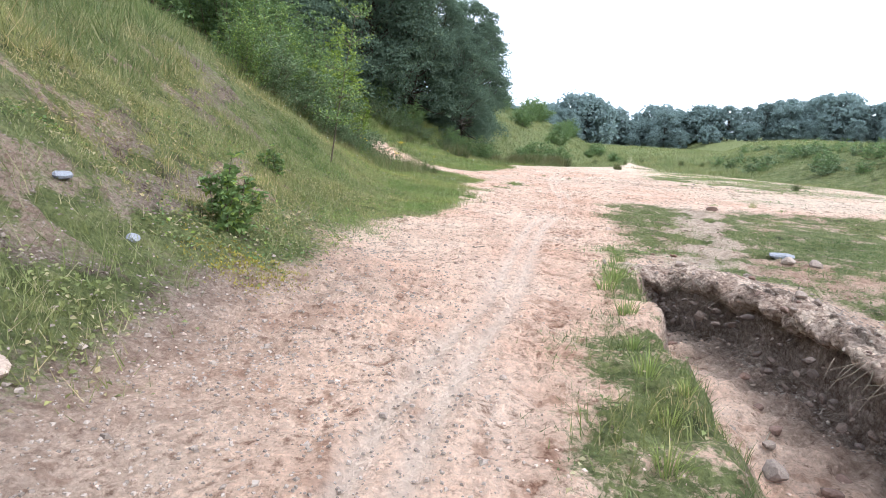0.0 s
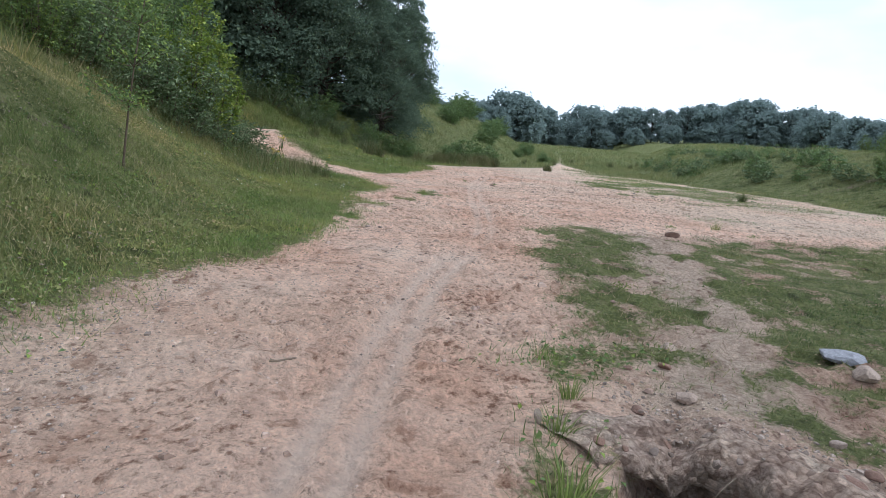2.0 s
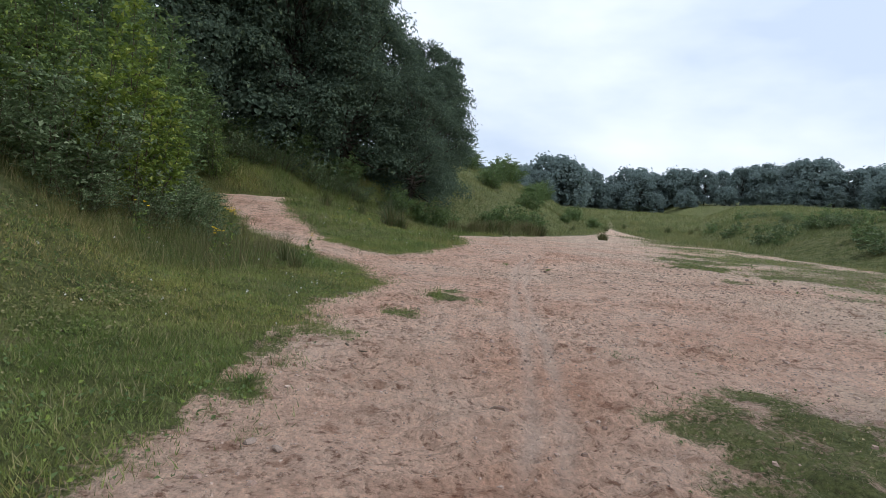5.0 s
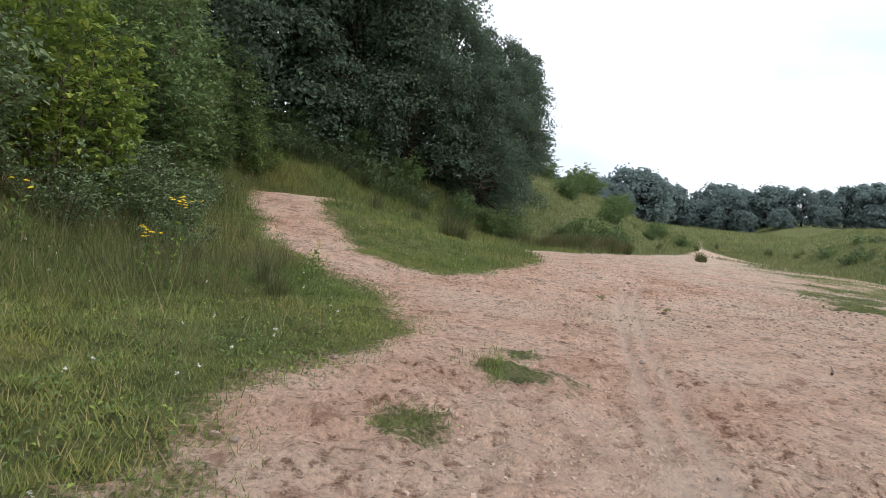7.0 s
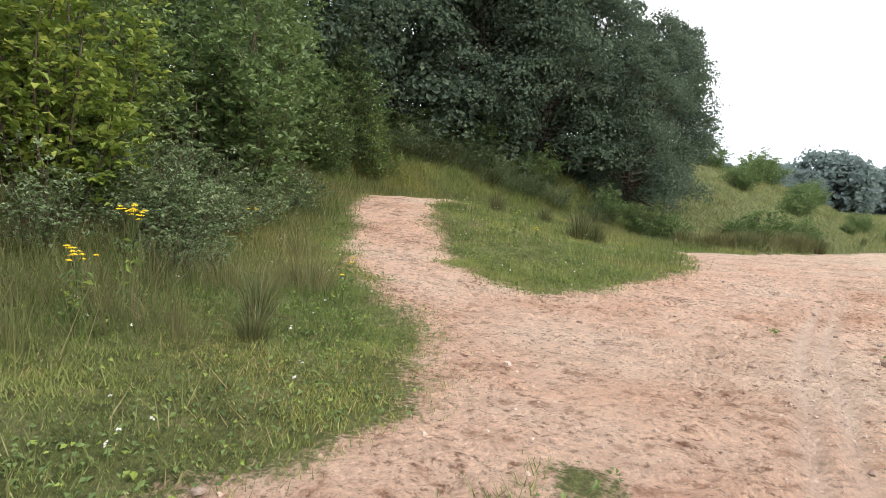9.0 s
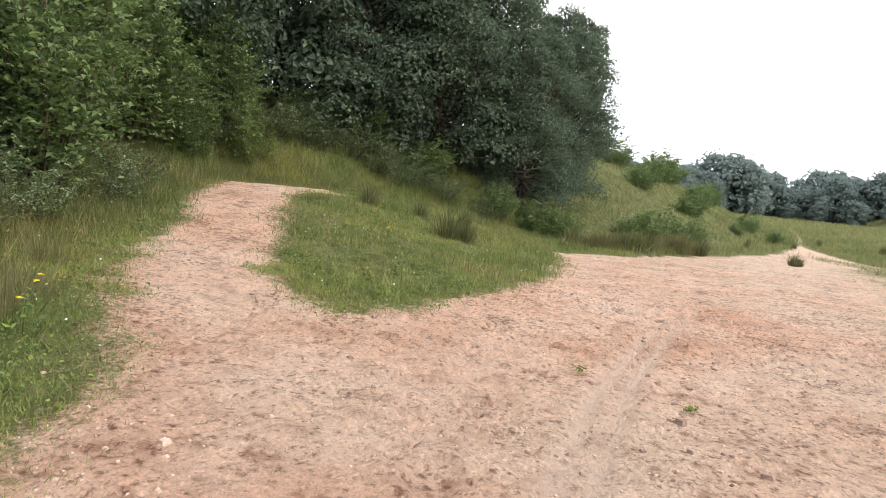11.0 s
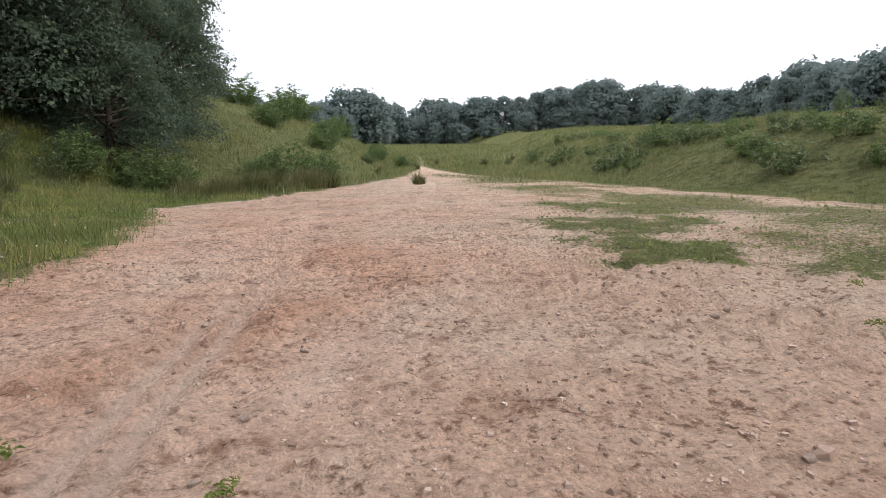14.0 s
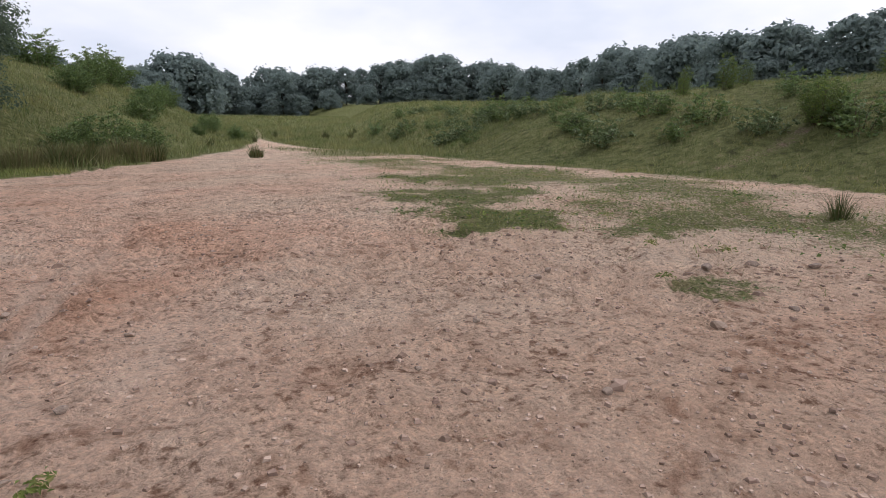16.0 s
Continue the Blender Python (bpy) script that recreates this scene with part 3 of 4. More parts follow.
def bush_meshes(name, seed, height, radius, stems, leaves, leaf, material, bark, low=0.05, aspect=0.65, twig=0.3):
    """Stems and foliage of a bush: arching shoots with side twigs that carry sprays of leaves."""
    rng = np.random.RandomState(seed)
    paths, cs, ns = [], [], []
    per_stem = max(6, int(leaves / stems / 9))
    for k in range(stems):
        ang, out = k * 2.399963 + rng.normal() * 0.5, radius * math.sqrt((k + 0.5) / stems)
        hh = height * (1 - 0.55 * (out / radius) ** 1.6) * rng.uniform(0.7, 1.12)
        base = np.array([math.cos(ang) * out * 0.4, math.sin(ang) * out * 0.4, -0.15])
        tip = np.array([math.cos(ang) * out, math.sin(ang) * out, hh])
        p = limb(rng, base, tip, 0.05 * height, 5)
        paths.append((p, np.linspace(0.005 + 0.005 * height, 0.003, 5)))
        for q in range(per_stem):
            t = low + (1 - low) * (q + rng.rand()) / per_stem
            seg = min(int(t * 4), 3)
            b = p[seg] + (p[seg + 1] - p[seg]) * (t * 4 - seg)
            a = rng.uniform(0, 6.283)
            d = np.array([math.cos(a), math.sin(a), rng.uniform(-0.15, 0.7)])
            d += 0.5 * np.array([math.cos(ang), math.sin(ang), 0])
            d /= np.linalg.norm(d)
            ln = twig * rng.uniform(0.5, 1.3) * (1.1 - 0.5 * t)
            if q % 3 == 0:
                paths.append((np.stack([b, b + d * ln * 0.5, b + d * ln]), np.array([0.004, 0.003, 0.0015])))
            u = np.linspace(0.15, 1.0, 9)[:, None]
            side = np.cross(d, (0, 0, 1.0))
            side /= np.linalg.norm(side) + 1e-9
            alt = np.where(np.arange(9) % 2 == 0, 1.0, -1.0)[:, None]
            cs.append(b + d * ln * u + side * alt * leaf * 0.45 + rng.normal(size=(9, 3)) * leaf * 0.18)
            ns.append(np.tile(np.cross(side, d) * np.sign(np.cross(side, d)[2] + 1e-6), (9, 1)))
    crown = leaf_mesh(name + "_leaves", np.concatenate(cs), np.concatenate(ns), leaf, material, rng, aspect, 0.38)
    wood = tubes_mesh(name + "_stems", paths, bark, 4)
    return wood, crown


def blade_mesh(name, x, y, z, height, width, material, rng, lean=0.5, simple=False):
    """Bent grass blades: a quad and a tip triangle each; simple ones are one triangle."""
    n = len(x)
    ang, la = rng.uniform(0, 2 * math.pi, n), rng.uniform(0, 2 * math.pi, n)
    dx, dy = np.cos(ang) * width, np.sin(ang) * width
    lx, ly = np.cos(la) * lean * height * rng.rand(n), np.sin(la) * lean * height * rng.rand(n)
    base = np.stack([x, y, z - 0.01], 1)
    off = np.stack([dx, dy, np.zeros(n)], 1) * 0.5
    midp = base + np.stack([lx * 0.3, ly * 0.3, height * 0.55], 1)
    tip = base + np.stack([lx, ly, height], 1)
    if simple:
        v = np.stack([base - off, base + off, tip], 1)
        return fast_mesh(name, v.reshape(-1, 3), np.arange(n * 3).reshape(-1, 3), material)
    v = np.stack([base - off, base + off, midp + off * 0.75, midp - off * 0.75, tip], 1)
    i = np.arange(n)[:, None] * 5
    f = np.concatenate([i + np.array([[0, 1, 2]]), i + np.array([[0, 2, 3]]), i + np.array([[3, 2, 4]])])
    return fast_mesh(name, v.reshape(-1, 3), f, material)


# ---------- ground: one sheet to the horizon ----------
def graded(lo, hi, step, reach, growth):
    mid = list(np.arange(lo, hi + 1e-6, step))
    up, s = [mid[-1]], step
    while up[-1] < reach:
        s = min(s * growth, 60)
        up.append(up[-1] + s)
    down, s = [mid[0]], step
    while down[-1] > -reach:
        s = min(s * growth, 60)
        down.append(down[-1] - s)
    return np.array(down[:0:-1] + mid + up[1:])


gx, gy = graded(-2.4, 9.0, 0.052, 900, 1.08), graded(1.0, 26.0, 0.052, 900, 1.075)
X, Y = np.meshgrid(gx, gy)
nx, ny = len(gx), len(gy)
near = smooth(60, 12, np.hypot(X - 3, Y - 14))
Z = terrain(X, Y) + relief(X, Y) * near
idx = (np.arange(ny - 1)[:, None] * nx + np.arange(nx - 1)[None, :]).ravel()
ground_mesh = fast_mesh("ground", np.stack([X.ravel(), Y.ravel(), Z.ravel()], 1), np.stack([idx, idx + 1, idx + nx + 1, idx + nx], 1), M_GROUND, True)
ground = tagged(new("ground", ground_mesh), "pinkish sandy ground with turf and banks", "ground", kind="structure")
cov = cover(X, Y)
pale = np.clip(smooth(0.3, -0.3, sdf(X, Y, PALE)) + 0.8 * smooth(5, 11, X) * smooth(12, 16, Y) + 0.7 * fbm(X, Y, 0.4, 3, 61), 0, 1)
rim_d = sdf(X, Y, GULLY)
thin_soil = 0.42 * smooth(1.9, 3.2, X) * smooth(16.5, 13.0, Y + 0.08 * X) * smooth(0.1, 0.9, sdf(X, Y, DIRT) + 0.5)
# gully's inner edge: shade of the undercut wall put into the soil colour
inside = smooth(0.02, -0.10, rim_d) * smooth(-0.24, -0.12, rim_d)
foot = smooth(-0.1, -1.1, X + 0.5 * fbm(X, Y, 0.9, 3, 62)) * smooth(14, 9.5, Y) * smooth(0.25, -0.15, fbm(X, Y, 0.7, 3, 63))
bank_soil = 0.7 * smooth(0.2, 1.2, np.interp(Y, *LEFT_TOE) - X) * smooth(70, 40, Y) + 0.55 * smooth(0.5, 1.5, X - np.interp(Y, *RIGHT_TOE))
dark = np.clip(bank_soil + thin_soil + 0.95 * inside + 0.5 * smooth(0.5, 0.0, rim_d) * smooth(2.3, 2.7, X) + 0.38 * foot, 0, 1)
colour = ground_mesh.attributes.new("cover", "FLOAT_COLOR", "POINT")
colour.data.foreach_set("color", np.stack([cov.ravel(), pale.ravel(), dark.ravel(), np.ones(cov.size)], 1).astype(np.float32).ravel())


tyre = np.exp(-(tyre_distance(X, Y) / 0.065) ** 2) * np.clip(0.75 + 1.2 * fbm(X, Y, 0.6, 3, 66), 0, 1) * smooth(30, 22, Y)
ground_mesh.attributes.new("tyre", "FLOAT", "POINT").data.foreach_set("value", (0.9 * tyre).astype(np.float32).ravel())


def height_at(x, y):
    x, y = np.asarray(x, float), np.asarray(y, float)
    return terrain(x, y) + relief(x, y) * smooth(60, 12, np.hypot(x - 3, y - 14))


def put(x, y):
    return float(height_at(np.array([x]), np.array([y]))[0])


# ---------- grass ----------
def scatter(rng, n, x0, x1, y0, y1, power=1.0):
    x, y = rng.uniform(x0, x1, n), rng.uniform(y0, y1, n)
    keep = rng.rand(n) < cover(x, y) ** power
    return x[keep], y[keep]


def grass(name, label, seed, n, box, height, width, material, lean=0.6, keep=None, power=1.3, simple=True):
    rng = np.random.RandomState(seed)
    x, y = scatter(rng, n, *box, power)
    if keep is not None:
        k = rng.rand(len(x)) < keep(x, y)
        x, y = x[k], y[k]
    lump = 0.55 + 0.9 * (fbm(x, y, 1.1, 3, seed) + 0.5)
    h = height * lump * rng.uniform(0.45, 1.3, len(x))
    me = blade_mesh(name, x, y, height_at(x, y), h, width * rng.uniform(0.6, 1.4, len(x)), material, rng, lean, simple)
    tagged(new(name, me), label, "grass", kind="stuff")


def bank_share(x, y):
    return smooth(-0.3, 1.2, np.interp(y, *LEFT_TOE) - x)


def slope_share(x, y):
    return (0.25 + 0.75 * bank_share(x, y)) * np.clip(0.7 + 1.9 * fbm(x, y, 1.1, 3, 91), 0.08, 1)


grass("slope_grass", "short dry olive grass on the steep bank", 71, 230000, (-7.5, 1.0, 1.5, 15.5), 0.085, 0.007, M_SLOPE, 1.2, slope_share)
grass("bank_grass", "rough olive meadow grass on the bank", 68, 100000, (-7.5, 1.0, 15.5, 24), 0.13, 0.007, M_GRASS, 1.1, slope_share)
grass("slope_tussocks", "taller dry grass tussocks on the steep bank", 70, 60000, (-8, 0.5, 1.5, 15.5), 0.19, 0.006, M_SLOPE, 1.0, lambda x, y: bank_share(x, y) * smooth(0.05, 0.25, fbm(x, y, 1.7, 3, 92)))
grass("bank_tussocks", "taller grass tussocks on the bank", 67, 34000, (-8, 0.5, 15.5, 24), 0.26, 0.007, M_GRASS, 1.0, lambda x, y: bank_share(x, y) * smooth(0.08, 0.28, fbm(x, y, 1.3, 3, 92)))
grass("short_turf", "short green turf beside the sandy path", 72, 280000, (-3.0, 2.2, 7.0, 25), 0.055, 0.008, M_LUSH, 1.2, lambda x, y: 1 - 0.7 * bank_share(x, y))
grass("right_turf", "thin low turf beyond the gully", 73, 220000, (0.4, 14.0, 0.5, 15), 0.045, 0.007, M_THIN, 1.2)
grass("verge_grass", "longer grass along the gully edge", 74, 24000, (0.4, 2.9, 0.8, 7.8), 0.12, 0.005, M_GRASS, 1.1, lambda x, y: smooth(0.9, 0.2, sdf(x, y, GULLY)) * smooth(2.9, 2.2, x) * smooth(-0.2, 0.1, fbm(x, y, 1.9, 3, 93)), simple=False)
grass("mound_grass", "short grass on the mound between the paths", 75, 140000, (-6.5, 6.0, 22, 42), 0.10, 0.012, M_LUSH, 1.1)
grass("mound_tussocks", "longer olive grass on the mound", 69, 40000, (-8, 8.0, 25, 44), 0.26, 0.012, M_GRASS, 0.9, lambda x, y: smooth(-0.05, 0.2, fbm(x, y, 0.7, 3, 94) + 0.02 * (y - 32)))
grass("sand_patch_grass", "thin grass patches on the sand", 76, 130000, (7, 19, 15, 45), 0.04, 0.011, M_LUSH, 1.2)
grass("upper_bank_grass", "tall grass on the upper bank", 77, 70000, (-16, -4, 2, 40), 0.30, 0.014, M_GRASS, 1.0)
grass("side_path_grass", "tall seeding grass beside the climbing path", 78, 90000, (-9, 0.6, 17, 36), 0.36, 0.007, M_GRASS, 0.7, lambda x, y: smooth(-1.2, 0.8, np.interp(y, *LEFT_TOE) - x))
grass("bank_top_grass", "tall bright grass on the bank behind the climbing path", 82, 70000, (-10, 3.0, 32, 43), 0.34, 0.013, M_LUSH, 0.9, lambda x, y: smooth(0.2, 1.2, np.interp(y, *LEFT_TOE) - x))
grass("right_bank_grass", "rough grass on the far bank", 79, 150000, (17, 48, 12, 75), 0.13, 0.022, M_BANK, 0.8, power=2.2)
grass("left_hill_grass", "rough grass on the hill behind the trees", 80, 70000, (0, 32, 40, 100), 0.30, 0.035, M_BANK, 1.1, power=3.0)
grass("distant_grass", "rough grass in the far valley", 81, 40000, (15, 80, 70, 130), 0.35, 0.07, M_BANK, 1.0, power=3.0)

def leafy_cover(name, label, seed, n, box, size, material):
    rng = np.random.RandomState(seed)
    x, y = scatter(rng, n, *box, 1.2)
    k = rng.rand(len(x)) < np.clip(0.45 + 1.8 * fbm(x, y, 1.6, 3, seed), 0, 1)
    x, y = x[k], y[k]
    c = np.stack([x, y, height_at(x, y) + rng.uniform(0.004, 0.045, len(x))], 1)
    me = leaf_mesh(name, c, np.tile([0, 0, 1.0], (len(x), 1)), size, material, rng, 0.7, 0.45)
    tagged(new(name, me), label, "ground plants", kind="stuff")


leafy_cover("clover_leaves", "low clover leaves in the thin turf", 701, 34000, (0.5, 13, 0.8, 15), 0.028, M_THIN)
leafy_cover("turf_leaves", "low broad leaves in the short turf", 702, 50000, (-3.5, 3.0, 4.5, 25), 0.035, M_BUSH)
leafy_cover("mound_leaves", "low broad leaves on the mound", 703, 30000, (-4, 5, 22, 36), 0.05, M_BUSH)
leafy_cover("bank_leaves", "mixed broad leaves among the bank's grass", 704, 60000, (-5.5, -0.6, 1.5, 16), 0.034, M_SLOPE)
leafy_cover("sand_patch_leaves", "low weeds on the sparse turf", 705, 26000, (8, 17, 15, 42), 0.05, M_BUSH)

# ---------- large dark trees ----------
BIG = [tree_meshes("dark_tree", 100 + k, h, r, 0.28, 80, leaves, leaf, M_DARK_LEAF, M_BARK, 0.0, 0.30) for k, (h, r, leaves, leaf) in enumerate(((15.0, 5.2, 16000, 0.30), (13.0, 4.6, 14000, 0.29), (16.5, 5.0, 18000, 0.28), (13.0, 4.6, 34000, 0.19)))]
BIG_TREES = [(2.0, 58.5, 3, 0.78), (-6.3, 54.0, 2, 1.0), (-2.7, 43.0, 3, 0.86), (-6.2, 49.0, 2, 0.95), (-8, 57, 2, 1.05), (-5.3, 41.4, 3, 0.88), (-9.4, 41.0, 0, 0.95), (-11.5, 37.5, 3, 0.92), (-13.5, 33.0, 0, 0.85), (-14, 27.5, 1, 0.9), (-15.0, 22.0, 0, 0.85), (-16.5, 16, 1, 0.8), (-13, 52, 2, 1.0), (1.2, 44.4, 3, 0.58), (2.2, 50.0, 3, 0.66), (-1.0, 46.0, 3, 0.72)]
for k, (x, y, kind, size) in enumerate(BIG_TREES):
    t = thing("dark_tree", "large dark-green broadleaf tree at the wood's edge", "tree", x, y, put(x, y), "trees of the wood", turn=k * 1.7, size=size)
    part("trunk", BIG[kind][0], t)
    part("crown", BIG[kind][1], t)

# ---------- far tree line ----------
FAR = [tree_meshes("far_tree", 140 + k, h, r, 0.25, 30, 3900, 0.66, M_HAZED_LEAF, M_BARK, 0.0, 0.40) for k, (h, r) in enumerate(((9.0, 4.6), (8.0, 5.2), (11.0, 4.2), (7.0, 4.4)))]
rng = np.random.RandomState(5)
SKYLINE = ([0, 5, 8, 11, 13.4, 15, 18.6, 20, 22.8, 26, 30, 34, 37.5, 41, 46, 48, 53, 57, 62, 68, 75, 85], [3.6, 3.8, 3.9, 4.3, 5.2, 4.2, 2.5, 3.9, 4.5, 4.5, 4.9, 5.6, 5.9, 4.9, 4.4, 5.2, 6.8, 7.3, 7.2, 8.3, 8.0, 8.0])
az = -3.0
while az < 84:
    for row in range(3):
        a = az + row * 1.1 + rng.uniform(-0.5, 0.5)
        dist = float(np.interp(a, [0, 16, 40, 50, 60, 85], [100, 150, 150, 85, 60, 50])) + (row - 1) * 6 + rng.uniform(-3, 3)
        x, y = 4.5 + dist * math.sin(radians(a)), 19.5 + dist * math.cos(radians(a))
        z = put(x, y)
        kind = int(rng.randint(4))
        want = 1.3 + dist * math.tan(radians(float(np.interp(a, *SKYLINE)))) - z
        size = max(0.35, want / (9.0, 8.0, 11.0, 7.0)[kind]) * (rng.uniform(0.40, 0.55) if row < 1 else rng.uniform(0.76, 1.0))
        t = thing("far_tree", "distant broadleaf tree in the far wood, haze in its leaf colour", "tree", x, y, z, "far tree line", turn=rng.uniform(0, 6.28), size=size)
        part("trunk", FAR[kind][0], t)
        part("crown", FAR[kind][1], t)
    az += float(np.interp(az, [0, 45, 60, 85], [2.5, 3.0, 4.2, 5.0]))

# ---------- bushes ----------
def bush(name, label, category, x, y, meshes, turn=0.0, size=1.0, group=""):
    t = thing(name, label, category, x, y, put(x, y), group, turn=turn, size=size)
    part("stem", meshes[0], t)
    part("foliage", meshes[1], t)
    return t


B_HAZEL = bush_meshes("hazel", 201, 3.2, 1.35, 34, 10000, 0.09, M_BUSH, M_TWIG, twig=0.5)
B_SALLOW = bush_meshes("sallow", 202, 3.4, 1.05, 17, 5200, 0.105, M_BRIGHT, M_TWIG, 0.06, twig=0.42)
B_GREY = bush_meshes("whitebeam", 203, 1.9, 1.4, 30, 7000, 0.08, M_GREY_LEAF, M_TWIG, twig=0.45)
B_BIRCH = bush_meshes("birch", 204, 5.2, 1.6, 28, 8500, 0.14, M_BIRCH, M_TWIG, 0.03, twig=0.8)
B_BRAMBLE = bush_meshes("bramble", 205, 1.1, 1.2, 30, 3600, 0.06, M_GREY_LEAF, M_TWIG, twig=0.4)
B_DARK = bush_meshes("dark_bush", 206, 2.3, 1.5, 18, 3400, 0.135, M_BIRCH, M_TWIG, twig=0.7)
bush("sallow_bush", "bright yellow-green sallow bush on the bank", "bush", -3.6, 19.9, B_SALLOW)
bush("hazel_bush", "dense green hazel bush on the bank", "bush", -4.4, 20.8, B_HAZEL, 0.5, 1.0)
bush("hazel_bush", "dense green hazel bush on the bank", "bush", -5.6, 18.8, B_HAZEL, 2.5, 0.85)
bush("hazel_bush", "tall hazel bush behind the sallow", "bush", -6.8, 22.5, B_HAZEL, 4.2, 1.2)
bush("hazel_bush", "hazel bush at the bushes' near end", "bush", -5.2, 15.6, B_HAZEL, 1.2, 0.6)
bush("whitebeam_bush", "low bush with pale grey-green leaves", "bush", -3.9, 18.3, B_GREY)
bush("whitebeam_bush", "low bush with pale grey-green leaves", "bush", -5.2, 16.9, B_GREY, 1.9, 0.9)
bush("whitebeam_bush", "low bush with pale grey-green leaves", "bush", -2.9, 20.6, B_GREY, 3.0, 0.7)
for x, y, s, r in ((-5.8, 25.5, 1.0, 0), (-7.6, 27.5, 1.15, 2), (-8.3, 35.5, 0.8, 4), (-9.0, 31.0, 1.15, 1), (-8.5, 24, 1.2, 3), (-10.0, 37.5, 0.9, 5), (-10.5, 20.5, 1.15, 0.7), (-11.5, 27, 1.2, 1.7), (-8.0, 33.0, 0.55, 2.2), (-10.5, 34, 1.1, 3.1)):
    bush("birch_tree", "young leafy green birch at the wood's edge", "tree", x, y, B_BIRCH, r, s, "young birches")
for x, y, s, r in ((-4.6, 24.2, 0.9, 0), (-5.6, 26.8, 1.0, 2), (-3.8, 22.6, 0.8, 1), (-6.6, 28.8, 0.9, 2.7), (-2.9, 19.2, 0.75, 3.3), (-2.3, 20.4, 0.6, 4.1), (-3.5, 21.5, 0.8, 0.6), (-4.4, 17.5, 0.8, 5.0), (-3.3, 17.9, 0.65, 1.5),
                    (-4.9, 23.0, 1.1, 2.9), (-8.6, 36.3, 1.2, 0.3), (-7.4, 37.0, 1.3, 1.1), (-6.3, 37.8, 1.2, 2.6), (-5.2, 38.5, 1.3, 3.9), (-4.0, 39.0, 1.2, 0.9), (-2.8, 39.6, 1.1, 4.4), (-1.5, 40.2, 1.0, 5.2), (0.2, 41.0, 0.9, 2.2), (-8.0, 35.2, 1.0, 3.0)):
    bush("bramble_bush", "low grey-green bramble among the bank's grass", "bush", x, y, B_BRAMBLE, r, s, "brambles")
for x, y, s, r in ((-4.6, 40.2, 0.95, 0), (-6.9, 38.9, 0.9, 2), (-2.4, 40.8, 0.8, 1), (0.6, 41.8, 0.7, 3), (2.2, 42.6, 0.75, 1.1), (3.3, 43.6, 0.7, 2.4), (8.0, 50.0, 1.0, 1), (10.0, 51.5, 0.85, 2), (6.6, 49.0, 0.6, 2.5)):
    bush("dark_bush", "dense dark green bush among grass", "bush", x, y, B_DARK, r, s, "dark bushes")
for x, y, s, r in ((12.5, 66, 0.9, 1), (14.5, 74, 1.0, 2), (10.5, 78, 1.3, 0), (12, 84, 1.5, 0.3), (16, 82, 1.0, 1.2), (19, 92, 1.3, 2.2), (14, 92, 1.7, 3.2), (9.0, 70, 1.0, 2.0), (20, 78, 0.7, 1.4), (20, 70, 0.6, 3), (7.5, 84, 1.5, 2), (17, 70, 0.5, 0.4), (22, 86, 0.8, 1)):
    bush("hill_bush", "green bush on the grassy hill", "bush", x, y, B_DARK, r, s, "hill bushes")
B_SAP = bush_meshes("sapling", 207, 2.6, 0.7, 9, 2200, 0.09, M_BUSH, M_TWIG, twig=0.5)
for x, y, s, r in ((27.9, 32.6, 0.6, 0), (31.0, 36.4, 0.6, 2), (28.7, 32.3, 0.42, 1), (33, 40, 0.5, 1), (31.6, 36.8, 0.42, 3), (30.5, 25.5, 0.6, 4), (34, 29, 0.7, 2.5)):
    bush("bank_sapling", "slender light green sapling on the far bank", "sapling", x, y, B_SAP, r, s, "saplings on the far bank")
bush("hazel_bush", "rounded green hazel bush on the far bank", "bush", 22.7, 26.8, B_HAZEL, 0.8, 0.45)
bush("sapling", "slender young tree with a bright tip above the climbing path", "sapling", -7.05, 34.75, B_SAP, 0.4, 1.0)
B_FAR = bush_meshes("far_shrub", 209, 0.9, 1.0, 12, 700, 0.13, M_GREY_LEAF, M_TWIG, twig=0.35)
B_FAR_DARK = bush_meshes("far_dark_shrub", 210, 1.1, 0.9, 12, 700, 0.13, M_BIRCH, M_TWIG, twig=0.4)
rng = np.random.RandomState(12)
for k in range(64):
    y = rng.uniform(22, 66)
    x = float(np.interp(y, *RIGHT_TOE)) + rng.uniform(1.5, 9)
    bush("bank_shrub", "low dark green shrub on the far grassy bank", "shrub", x, y, B_FAR if k % 2 else B_FAR_DARK, k, rng.uniform(0.5, 1.1), "shrubs on the far bank")


def slim_sapling():
    rng = np.random.RandomState(33)
    x, y = -2.15, 11.5
    t = thing("birch_sapling", "slender birch sapling with sparse leaves", "sapling", x, y, put(x, y))
    stem = limb(rng, (0, 0, -0.1), (0.38, 0.1, 2.7), 0.06, 7)
    paths, cs = [(stem, np.linspace(0.016, 0.004, 7))], []
    for k in range(34):
        b = stem[2 + k % 5]
        a = rng.uniform(0, 6.28)
        tip = b + np.array([math.cos(a) * 0.55, math.sin(a) * 0.55, rng.uniform(0.05, 0.45)]) * rng.uniform(0.6, 1.1)
        br = limb(rng, b, tip, 0.03, 4)
        paths.append((br, np.linspace(0.006, 0.002, 4)))
        u = rng.rand(44)[:, None] ** 0.6
        cs.append(b * (1 - u) + tip * u + rng.normal(size=(44, 3)) * 0.06)
    part("trunk", tubes_mesh("sapling_trunk", paths, M_TWIG, 5), t)
    c = np.concatenate(cs)
    part("foliage", leaf_mesh("sapling_leaves", c, np.tile([0, 0, 0.7], (len(c), 1)), 0.05, M_BUSH, rng, 0.7), t)


